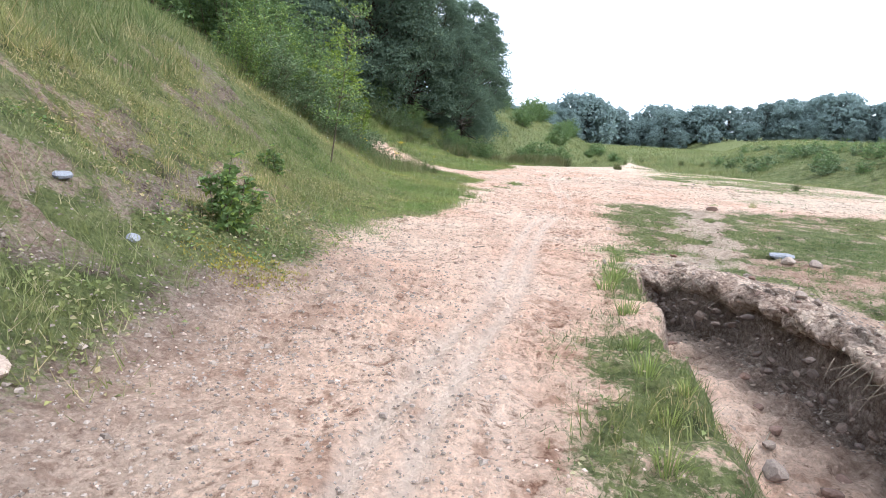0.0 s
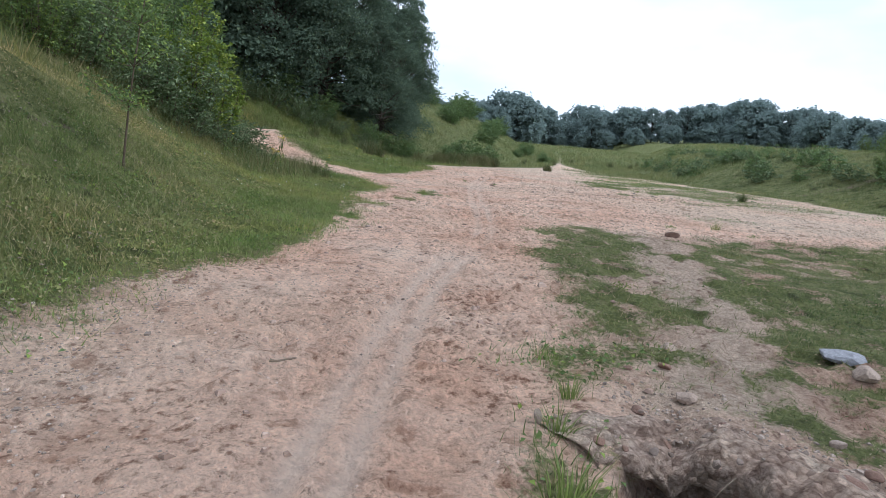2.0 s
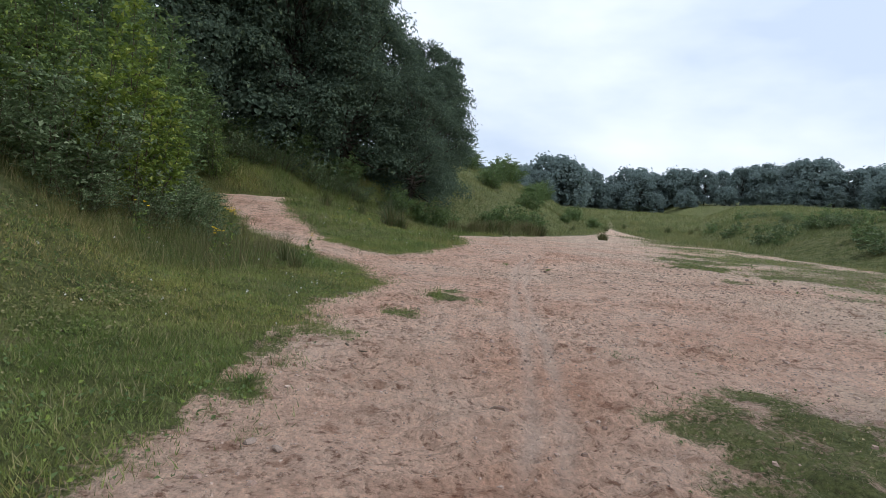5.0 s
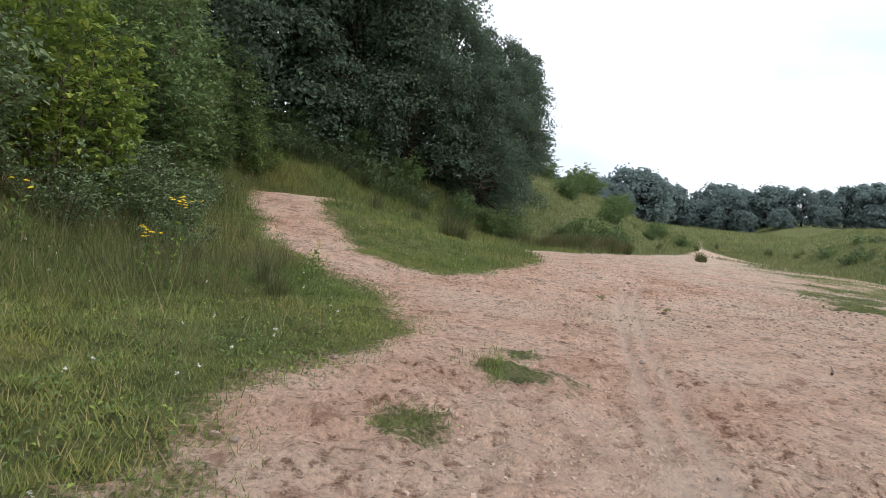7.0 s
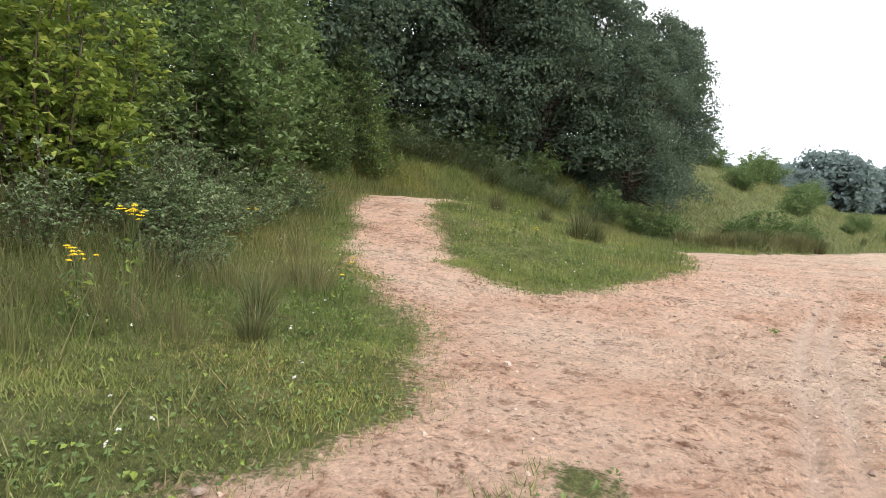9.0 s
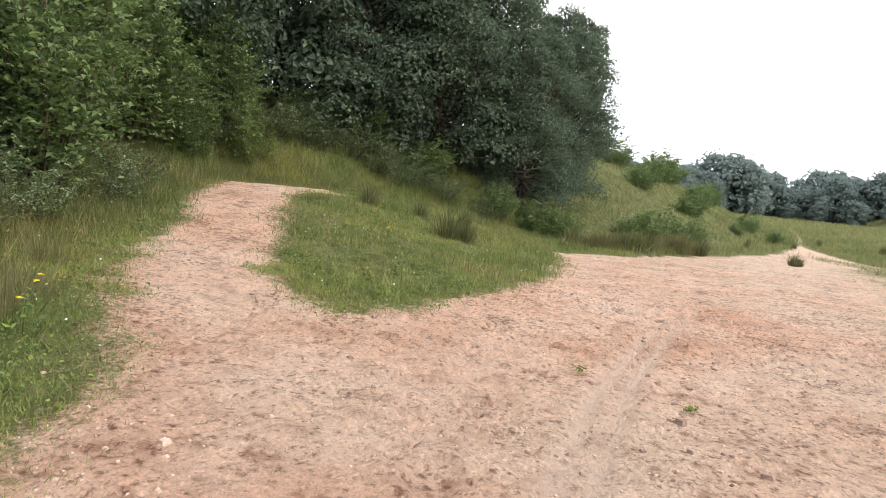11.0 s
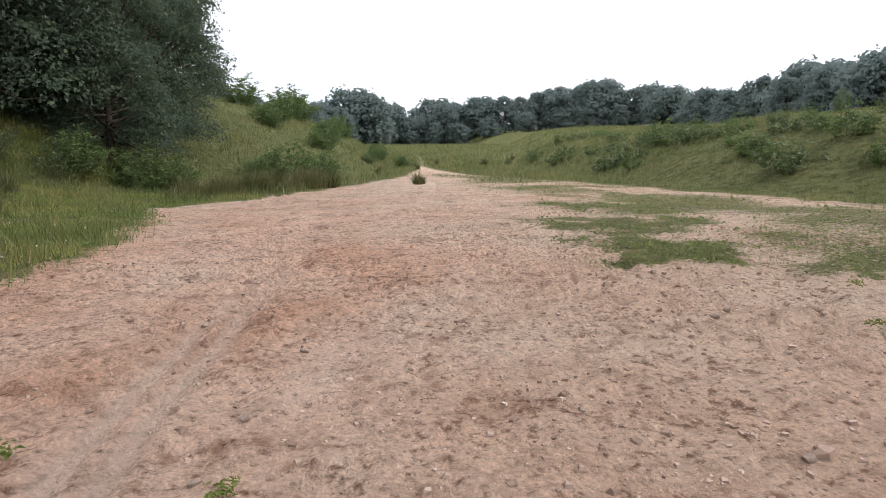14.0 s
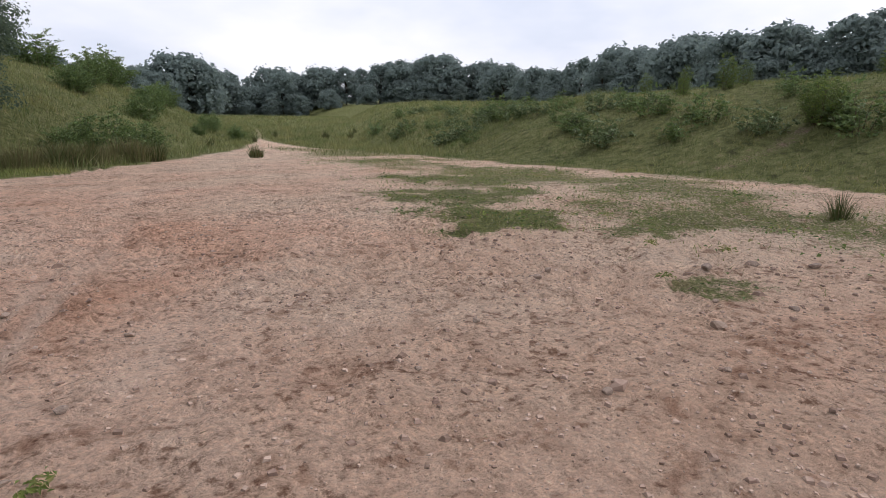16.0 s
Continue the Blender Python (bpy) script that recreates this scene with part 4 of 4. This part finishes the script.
slim_sapling()
B_SHRUB = bush_meshes("oak_seedling", 208, 0.72, 0.26, 9, 900, 0.075, M_BUSH, M_TWIG, twig=0.14)
bush("oak_seedling", "small leafy green shrub on the bank", "shrub", -2.0, 5.45, B_SHRUB)
bush("oak_seedling", "small leafy green shrub on the bank", "shrub", -2.35, 8.2, B_SHRUB, 1, 0.6)


# ---------- rushes, flowers, weeds ----------
def rush_mesh(seed, n, height, radius, material, width=0.012, flare=0.45):
    """A tuft of blades that lean outward from its middle."""
    rng = np.random.RandomState(seed)
    a, r = rng.uniform(0, 6.28, n), radius * rng.rand(n) ** 0.7
    h = height * rng.uniform(0.35, 1.1, n) * (1 - 0.35 * r / radius)
    out = flare * h * (r / radius) * rng.uniform(0.4, 1.6, n)
    d = np.stack([np.cos(a), np.sin(a), np.zeros(n)], 1)
    side = np.stack([-np.sin(a + rng.normal(size=n)), np.cos(a + rng.normal(size=n)), np.zeros(n)], 1) * width * 0.5
    base = d * (r * 0.6)[:, None] - np.array([0, 0, 0.03])
    midp = base + d * (out * 0.35)[:, None] + np.stack([np.zeros(n), np.zeros(n), h * 0.6], 1)
    tip = base + d * out[:, None] + np.stack([np.zeros(n), np.zeros(n), h * 0.97], 1) + rng.normal(size=(n, 3)) * 0.03 * height
    v = np.stack([base - side, base + side, midp + side * 0.8, midp - side * 0.8, tip], 1)
    i = np.arange(n)[:, None] * 5
    f = np.concatenate([i + np.array([[0, 1, 2]]), i + np.array([[0, 2, 3]]), i + np.array([[3, 2, 4]])])
    return fast_mesh("rush", v.reshape(-1, 3), f, material)


R_GREEN = rush_mesh(301, 320, 0.72, 0.28, M_RUSH_GREEN, 0.008, 0.8)
R_BIG = rush_mesh(302, 420, 1.0, 0.8, M_DRY, 0.016)
R_TALL = rush_mesh(305, 130, 0.6, 0.4, M_DRY, 0.005, 0.6)
R_SMALL = rush_mesh(303, 70, 0.30, 0.12, M_LUSH, 0.007, 0.9)
R_FAR = rush_mesh(304, 190, 1.0, 0.36, M_RUSH_GREEN, 0.022, 0.75)
for x, y, s, me in ((-0.25, 19.05, 0.62, R_GREEN), (-0.55, 19.5, 0.7, R_GREEN), (0.76, 30.86, 1.45, R_GREEN), (1.15, 31.2, 1.2, R_GREEN), (-1.9, 32.6, 1.2, R_GREEN), (-0.6, 33.4, 1.0, R_GREEN), (0.3, 35.6, 1.1, R_GREEN),
                    (13.6, 22.7, 0.72, R_GREEN), (13.0, 44.5, 0.8, R_FAR), (13.4, 44.9, 0.5, R_FAR), (7.7, 14.5, 1.0, R_SMALL), (20.5, 67, 0.7, R_FAR), (24, 72, 0.9, R_FAR),
                    (28, 70, 1.1, R_FAR), (30, 69, 0.9, R_FAR), (33, 74, 0.9, R_FAR), (17, 66, 0.6, R_FAR), (15.5, 61, 0.7, R_FAR), (1.55, 5.15, 1.0, R_SMALL), (1.75, 5.6, 1.2, R_SMALL), (1.35, 2.9, 0.6, R_SMALL), (1.0, 2.2, 0.8, R_SMALL), (1.25, 3.2, 0.9, R_SMALL), (1.5, 4.4, 0.9, R_SMALL), (1.9, 6.2, 0.8, R_SMALL), (1.15, 2.6, 0.7, R_SMALL), (2.1, 6.6, 0.7, R_SMALL), (1.3, 3.6, 0.6, R_SMALL)):
    t = thing("rush_tuft", "upright tuft of green rushes" if me is not R_SMALL else "small tuft of upright green grass", "grass tuft", x, y, put(x, y), "rush tufts", turn=x * 7, size=s)
    part("tuft", me, t)
rng = np.random.RandomState(8)
for k in range(34):
    u = 0.72 * k / 33
    x, y = 4.6 + 6.2 * u + rng.normal() * 0.5, 40.0 + 7.5 * u + rng.normal() * 0.5
    t = thing("tall_dry_grass", "tall brownish green grass clump at the hill's foot", "grass tuft", x, y, put(x, y), "tall dry grass belt", turn=k, size=rng.uniform(0.55, 1.15))
    part("tuft", R_BIG if k % 3 else R_FAR, t)
rng = np.random.RandomState(9)
for k in range(16):
    y = rng.uniform(17.8, 23.0)
    x = rng.uniform(-2.2, -0.1) - 0.62 * max(0.0, y - 20.0)
    t = thing("tall_grass_clump", "tall seeding brownish grass clump", "grass tuft", x, y, put(x, y), "tall grass clumps", turn=k, size=rng.uniform(0.7, 1.15))
    part("tuft", R_TALL, t)


def flower_mesh(tip, rng):
    """A domed head with a ragged rim of petals, in one piece."""
    a = np.arange(20) * 2 * math.pi / 20
    r = np.where(np.arange(20) % 2 == 0, 0.026, 0.013) * rng.uniform(0.8, 1.2, 20)
    rim = np.stack([r * np.cos(a), r * np.sin(a), rng.normal(size=20) * 0.003], 1)
    v = np.concatenate([[[0, 0, 0.010]], rim]) + tip
    i = np.arange(20)
    return fast_mesh("ragwort_head", v, np.stack([np.zeros(20, int), 1 + i, 1 + (i + 1) % 20], 1), M_YELLOW)


def ragwort(x, y, height, heads, seed):
    rng = np.random.RandomState(seed)
    t = thing("ragwort", "yellow-flowering ragwort in the long grass", "flower", x, y, put(x, y), "ragwort plants")
    top = np.array([0.03, 0.02, height])
    paths = [(limb(rng, (0, 0, -0.03), top * 0.8, 0.02, 5), np.linspace(0.007, 0.004, 5))]
    lv = []
    for k in range(heads):
        tip = top + np.array([rng.normal() * 0.05, rng.normal() * 0.05, rng.normal() * 0.035])
        part("stalk", tubes_mesh("ragwort_stalk", [(limb(rng, top * 0.7, tip, 0.01, 3), np.linspace(0.004, 0.002, 3))], M_RUSH, 5), t)
        part("flower_head", flower_mesh(tip, rng), t, "bright yellow flower head")
    for k in range(50):
        u = rng.rand() * 0.75
        lv.append(top * u + rng.normal(size=3) * np.array([0.05, 0.05, 0.02]))
    part("stem", tubes_mesh("ragwort_stem", paths, M_RUSH, 5), t)
    part("leaves", leaf_mesh("ragwort_leaves", np.array(lv), np.tile([0, 0, 1.0], (50, 1)), 0.07, M_BUSH, rng, 0.4), t)


for k, (x, y, h, n) in enumerate(((-1.35, 18.9, 0.85, 16), (-1.45, 18.5, 0.5, 12), (-0.35, 20.6, 0.45, 3), (-2.4, 18.0, 0.6, 5), (0.2, 27.8, 0.35, 4), (-3.0, 22.5, 0.6, 4), (-0.6, 29.5, 0.4, 3))):
    ragwort(x, y, h, n, 400 + k)


def rosette(x, y, size, seed):
    rng = np.random.RandomState(seed)
    t = thing("weed_rosette", "small green weed rosette on the sand", "weed", x, y, put(x, y), "weeds on the sand")
    n = 36
    a, r = rng.uniform(0, 6.28, n), size * rng.rand(n) ** 0.7
    c = np.stack([r * np.cos(a), r * np.sin(a), 0.012 + 0.05 * rng.rand(n)], 1)
    part("leaves", leaf_mesh("rosette_leaves", c, np.stack([np.cos(a) * 0.4, np.sin(a) * 0.4, np.ones(n)], 1), 0.036, M_LUSH, rng, 0.4, 0.4), t)


for k, (x, y, s) in enumerate(((4.7, 21.70, 0.07), (3.86, 22.3, 0.075), (1.55, 24.6, 0.12), (-0.6, 24.4, 0.10), (9.0, 22.2, 0.08), (9.9, 23.0, 0.09), (10.3, 22.4, 0.09), (6.6, 14.2, 0.12), (7.9, 13.6, 0.12), (5.2, 9.6, 0.10), (6.4, 11.0, 0.12), (3.4, 9.0, 0.10), (11.8, 20.6, 0.12), (12.6, 25.6, 0.14), (10.9, 24.4, 0.14))):
    rosette(x, y, s, 430 + k)


def moss_patch():
    rng = np.random.RandomState(44)
    n = 2600
    x, y = rng.normal(-1.55, 0.22, n), rng.normal(4.75, 0.25, n)
    me = blade_mesh("moss", x, y, height_at(x, y), rng.uniform(0.008, 0.03, n), np.full(n, 0.014), M_MOSS, rng, 1.5)
    tagged(new("moss_patch", me), "golden yellow-green moss and stonecrop patch", "moss", kind="stuff")


moss_patch()
rng = np.random.RandomState(45)
n = 170
x, y = scatter(rng, n * 6, -5, 4, 14, 33)
x, y = x[:n], y[:n]
c = np.stack([x, y, height_at(x, y) + rng.uniform(0.06, 0.22, len(x))], 1)
tagged(new("clover_flowers", leaf_mesh("clover_flowers", np.repeat(c, 4, 0) + rng.normal(size=(len(x) * 4, 3)) * 0.006, np.tile([0, 0, 1.0], (len(x) * 4, 1)), 0.018, M_WHITE, rng, 0.9)), "scattered small white clover flowers", "flowers", kind="stuff")


# ---------- stones, gravel, clods ----------
def stone_mesh(seed, squash=0.6):
    rng = np.random.RandomState(seed)
    bm = bmesh.new()
    bmesh.ops.create_icosphere(bm, subdivisions=2, radius=0.5)
    planes = [(Vector(rng.normal(size=3)).normalized(), rng.uniform(0.26, 0.42)) for _ in range(9)]
    for v in bm.verts:
        for nrm, d in planes:
            k = v.co.dot(nrm) - d
            if k > 0:
                v.co -= nrm * k * 0.9
        v.co *= 1 + 0.12 * noise.noise(v.co * 5 + Vector((seed, 0, 0))) + 0.07 * noise.noise(v.co * 13 + Vector((0, seed, 0)))
        v.co.z *= squash
    me = bpy.data.meshes.new("stone")
    bm.to_mesh(me)
    bm.free()
    return me


STONES = {}


def stone(x, y, size, material, label, seed=0, squash=0.6, name="stone"):
    key = (seed % 5, material.name, squash)
    if key not in STONES:
        STONES[key] = stone_mesh(500 + seed % 5, squash)
        STONES[key].materials.append(material)
    ob = new(name, STONES[key])
    ob.matrix_basis = Matrix.Translation((x, y, put(x, y) + size * squash * 0.22)) @ Matrix.Rotation(seed * 1.3, 4, "Z") @ Matrix.Diagonal((size, size * 0.8, size, 1))
    return tagged(ob, label, "stone", "loose stones")


STONE_LIST = [(-1.2, 3.55, 0.07), (0.4, 3.0, 0.08), (0.35, 2.35, 0.06), (0.92, 12.15, 0.12), (1.1, 12.05, 0.11), (0.72, 15.6, 0.10), (0.85, 15.55, 0.08), (0.9, 17.2, 0.11),
              (4.6, 24.0, 0.10), (5.2, 23.2, 0.10), (4.6, 21.8, 0.09), (3.5, 18.3, 0.11), (6.9, 21.1, 0.10), (7.0, 22.2, 0.09), (8.1, 22.8, 0.16), (8.3, 22.85, 0.12), (8.2, 21.3, 0.17), (9.4, 22.1, 0.16), (10.0, 22.0, 0.16),
              (10.5, 21.7, 0.17), (8.7, 21.6, 0.10), (2.35, 21.0, 0.07), (4.8, 22.3, 0.10), (3.1, 20.8, 0.06), (2.1, 14.7, 0.07), (-2.0, 3.0, 0.12), (6.3, 21.8, 0.07), (7.6, 20.9, 0.08), (9.0, 21.2, 0.11), (4.1, 22.7, 0.06), (5.9, 22.9, 0.06)]
for k, (x, y, s) in enumerate(STONE_LIST):
    stone(x, y, s * 0.72, M_STONE, "dusty pinkish-grey stone lying on the ground", k)
stone(-2.2, 4.2, 0.13, M_SLATE, "pale blue-grey stone on the bank", 1, 0.6)
stone(-2.75, 4.3, 0.15, M_SLATE, "pale blue-grey stone on the bank", 3, 0.6)
stone(4.35, 7.35, 0.36, M_SLATE, "flat blue-grey stone on the turf", 2, 0.3)
stone(4.25, 7.0, 0.22, M_STONE, "pale grey stone on the turf", 3, 0.6)
stone(4.5, 6.85, 0.2, M_STONE, "pinkish-grey block of stone on the turf", 1, 0.7)
stone(6.0, 13.0, 0.27, M_RED, "red-brown stone at the sand's edge", 0, 0.7)
stone(-1.9, 2.35, 0.34, M_STONE, "tilted pale flat stone at the bank's foot", 4, 0.35)
for k, (x, y, s) in enumerate(((2.45, 6.5, 0.16), (2.8, 6.65, 0.24), (3.1, 7.45, 0.26), (2.9, 7.1, 0.16), (3.3, 6.1, 0.16), (3.2, 5.0, 0.22), (2.6, 7.0, 0.12))):
    stone(x, y, s * 0.6, M_STONE if k % 3 else M_RED, "rough stone on the gully rim", k + 1, 0.6)
for k, (x, y, s) in enumerate(((1.9, 2.4, 0.14), (2.15, 2.75, 0.16), (2.0, 2.0, 0.15), (2.3, 2.2, 0.2), (2.5, 3.2, 0.12), (1.75, 3.0, 0.12), (2.6, 4.6, 0.12), (2.0, 5.1, 0.10), (2.3, 5.4, 0.13), (2.1, 1.6, 0.2), (2.5, 1.7, 0.2), (2.05, 3.15, 0.2), (2.3, 3.0, 0.13), (1.95, 2.7, 0.1), (2.35, 2.55, 0.16), (2.2, 3.5, 0.11), (2.5, 2.7, 0.14), (2.15, 2.45, 0.12), (2.4, 3.75, 0.13), (2.0, 3.6, 0.07), (2.45, 4.1, 0.1))):
    stone(x, y, s, M_PALE_SOIL if k % 2 else M_RED, "fallen lump of soil in the gully", k + 2, 0.6)


def pebbles(name, label, seed, n, box, size, material, keep):
    """Loose angular bits, each a squashed octahedron."""
    rng = np.random.RandomState(seed)
    x, y = rng.uniform(box[0], box[1], n), rng.uniform(box[2], box[3], n)
    k = rng.rand(n) < keep(x, y)
    x, y = x[k], y[k]
    n = len(x)
    s = size * rng.uniform(0.3, 1.0, n) ** 1.3 * (1 + 1.0 * (rng.rand(n) > 0.97))
    base = np.array([[1, 0, -0.3], [0, 1, -0.3], [-1, 0, -0.3], [0, -1, -0.3], [0.66, 0.1, 0.3], [0.1, 0.62, 0.34], [-0.66, 0.05, 0.28], [-0.05, -0.66, 0.33]], float)
    a = rng.uniform(0, 6.28, n)
    v = base[None] * (1 + 0.4 * rng.uniform(-1, 1, (n, 8, 3))) * s[:, None, None] * 0.5
    ca, sa = np.cos(a)[:, None], np.sin(a)[:, None]
    v = np.stack([v[..., 0] * ca - v[..., 1] * sa, v[..., 0] * sa + v[..., 1] * ca, v[..., 2]], -1)
    v += np.stack([x, y, height_at(x, y) + s * 0.08], 1)[:, None]
    f = np.array([[0, 1, 5, 4], [1, 2, 6, 5], [2, 3, 7, 6], [3, 0, 4, 7], [4, 5, 6, 7]])
    faces = (np.arange(n)[:, None, None] * 8 + f[None]).reshape(-1, 4)
    tagged(new(name, fast_mesh(name, v.reshape(-1, 3), faces, material)), label, "gravel", kind="stuff")


def on_sand(x, y):
    return (1 - cover(x, y)) * np.clip(0.35 + 1.6 * fbm(x, y, 0.7, 3, 81), 0.08, 1)


pebbles("gravel", "loose pinkish gravel on the sandy path", 601, 58000, (-2.0, 9.5, 0.8, 27), 0.022, M_GRIT, on_sand)
pebbles("foot_gravel", "dark gravel at the foot of the bank", 602, 20000, (-3.2, 0.4, 1.2, 12.5), 0.028, M_CLOD, lambda x, y: (1 - 0.8 * cover(x, y)) * smooth(0.35, -0.9, x + 0.18 * (5 - y) * -1 - 0.2))
pebbles("sand_clods", "dry clods of trodden sand", 603, 16000, (0, 12, 13, 30), 0.040, M_GRIT, lambda x, y: on_sand(x, y) * 0.6)
pebbles("trodden_clods", "larger crumbled clods kicked up on the sand", 605, 9000, (0, 12, 5, 27), 0.062, M_KICKED, lambda x, y: (1 - cover(x, y)) * smooth(0.02, 0.30, fbm(x, y, 1.1, 3, 83)) * 0.55)
pebbles("stony_patch", "scattered stones and dry lumps of soil on the sand", 606, 1500, (5.8, 12.5, 19.8, 25.5), 0.055, M_KICKED, lambda x, y: (1 - 0.6 * cover(x, y)) * smooth(-0.1, 0.25, fbm(x, y, 0.8, 3, 84)))
pebbles("gully_clods", "dark crumbled soil along the gully", 604, 10000, (1.9, 3.8, 0.5, 7.3), 0.032, M_CLOD, lambda x, y: smooth(0.7, 0.0, np.abs(sdf(x, y, GULLY) - 0.15)) * smooth(2.1, 2.6, x))


RIM_LINE = [(1.98, 5.85), (2.4, 6.08), (2.75, 5.5), (2.88, 4.6), (2.8, 3.0), (2.85, 1.0)]


def rim_frame(step):
    """Evenly spaced points along the gully's rim, with the direction away from the gully."""
    px, py = np.array([p[0] for p in RIM_LINE]), np.array([p[1] for p in RIM_LINE])
    d = np.concatenate([[0], np.cumsum(np.hypot(np.diff(px), np.diff(py)))])
    u = np.arange(0, d[-1], step)
    wide = np.linspace(-0.25, 0.25, 9)[:, None]
    x = np.interp(np.clip(u + wide, 0, d[-1]), d, px).mean(0)
    y = np.interp(np.clip(u + wide, 0, d[-1]), d, py).mean(0)
    tx, ty = np.gradient(x), np.gradient(y)
    ln = np.hypot(tx, ty)
    return u, x, y, -ty / ln, tx / ln


def gully_wall():
    """Crumbling rim crust that overhangs the washed-out side of the gully, with clods of soil."""
    rng = np.random.RandomState(72)
    t = thing("gully_wall", "crumbling soil rim overhanging the washed-out gully", "soil bank", 2.8, 3.5, 0)
    u, x, y, ax, ay = rim_frame(0.014)
    key = np.linspace(0, 1, 26)
    out = np.interp(key, [0, 0.2, 0.4, 0.52, 0.62, 0.72, 0.82, 1.0], [0.75, 0.45, 0.18, 0.02, -0.06, -0.05, 0.03, 0.16])
    drop = np.interp(key, [0, 0.2, 0.4, 0.52, 0.62, 0.72, 0.82, 1.0], [-0.04, 0.012, 0.035, 0.02, -0.03, -0.10, -0.16, -0.20])
    jag = 0.30 * fbm(u, u * 0, 1.1, 4, 33) + 0.06 * fbm(u, u * 0, 9.0, 3, 36)
    O = out[None, :] + jag[:, None] * smooth(0.5, 0.0, out)[None, :]
    PX, PY = x[:, None] + ax[:, None] * O, y[:, None] + ay[:, None] * O
    top = height_at(PX, PY)
    back = height_at(x + ax * 0.5, y + ay * 0.5)[:, None]
    w = smooth(0.22, 0.45, out)[None, :]
    PZ = top * w + back * (1 - w) + drop[None, :] * (1 + 0.8 * fbm(u, u * 0, 2.4, 3, 39))[:, None]
    U, V = np.meshgrid(u, key * 1.3, indexing="ij")
    lump = 0.055 * fbm(U, V, 7.0, 3, 34) + 0.035 * np.maximum(fbm(U, V, 19.0, 2, 35), -0.1)
    fade = smooth(0.0, 0.15, key)[None, :]
    face = smooth(0.45, 0.62, key)[None, :]
    PX, PY = PX - ax[:, None] * lump * fade * face * 1.3, PY - ay[:, None] * lump * fade * face * 1.3
    PZ = PZ + lump * fade * (1 - 0.5 * face)
    n, k = PX.shape
    i = (np.arange(n - 1)[:, None] * k + np.arange(k - 1)[None, :]).ravel()
    me = fast_mesh("rim_crust", np.stack([PX.ravel() - 2.8, PY.ravel() - 3.5, PZ.ravel()], 1), np.stack([i, i + 1, i + k + 1, i + k], 1), M_CRUST, True)
    part("rim_crust", me, t, "crumbly pale crust of dry soil")
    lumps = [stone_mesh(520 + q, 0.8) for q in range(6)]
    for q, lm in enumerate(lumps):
        lm.materials.append((M_SHADED_SOIL, M_PALE_SOIL, M_RED)[q % 3])
    for q in range(260):
        p = rng.randint(len(u) - 1)
        depth = rng.rand()
        size = 0.03 + 0.065 * rng.rand() ** 2.0
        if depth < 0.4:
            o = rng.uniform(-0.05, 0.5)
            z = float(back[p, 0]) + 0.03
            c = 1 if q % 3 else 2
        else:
            # low clods take the soil whose colour holds the shade below the rim
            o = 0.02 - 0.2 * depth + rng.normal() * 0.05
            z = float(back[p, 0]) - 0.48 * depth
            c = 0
        at = Matrix.Translation((x[p] + ax[p] * o - 2.8, y[p] + ay[p] * o - 3.5, z)) @ Euler((rng.normal() * 0.5, rng.normal() * 0.5, rng.uniform(0, 6.28))).to_matrix().to_4x4()
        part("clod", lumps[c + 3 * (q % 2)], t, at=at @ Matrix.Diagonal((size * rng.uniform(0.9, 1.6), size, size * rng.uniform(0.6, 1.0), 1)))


gully_wall()


def gully_roots():
    rng = np.random.RandomState(71)
    t = thing("gully_roots", "pale dry roots hanging from the gully's undercut wall", "roots", 2.8, 4.5, 0)
    for k in range(20):
        y = rng.uniform(3.0, 6.0)
        x = 2.66 - 0.25 * max(0, y - 5.3)
        z = put(x + 0.35, y)
        p = limb(rng, (x + 0.05 - 2.8, y - 4.5, z - 0.04), (x - 0.12 - 2.8 + rng.normal() * 0.04, y - 4.5 + rng.normal() * 0.06, z - rng.uniform(0.10, 0.28)), 0.015, 5)
        part("root", tubes_mesh("root", [(p, np.linspace(0.0035, 0.0012, 5))], M_ROOT, 4), t)


gully_roots()


def stick(x, y, length, turn, thick=0.012):
    rng = np.random.RandomState(int(x * 100) % 1000)
    t = limb(rng, (-length / 2, 0, 0), (length / 2, 0, 0.01), 0.02, 6)
    ob = new("stick", tubes_mesh("stick", [(t, np.linspace(thick, thick * 0.5, 6))], M_ROOT, 6))
    ob.matrix_basis = Matrix.Translation((x, y, put(x, y) + thick * 0.6)) @ Matrix.Rotation(turn, 4, "Z")
    tagged(ob, "dry weathered stick lying on the sand", "stick", "fallen sticks")


for x, y, le, a in ((1.3, 14.2, 0.35, -0.9), (2.2, 3.6, 0.35, 0.7), (0.5, 7.0, 0.15, 0.2), (2.3, 12.9, 0.25, 0.4), (5.5, 18.9, 0.3, 1.1)):
    stick(x, y, le, a)
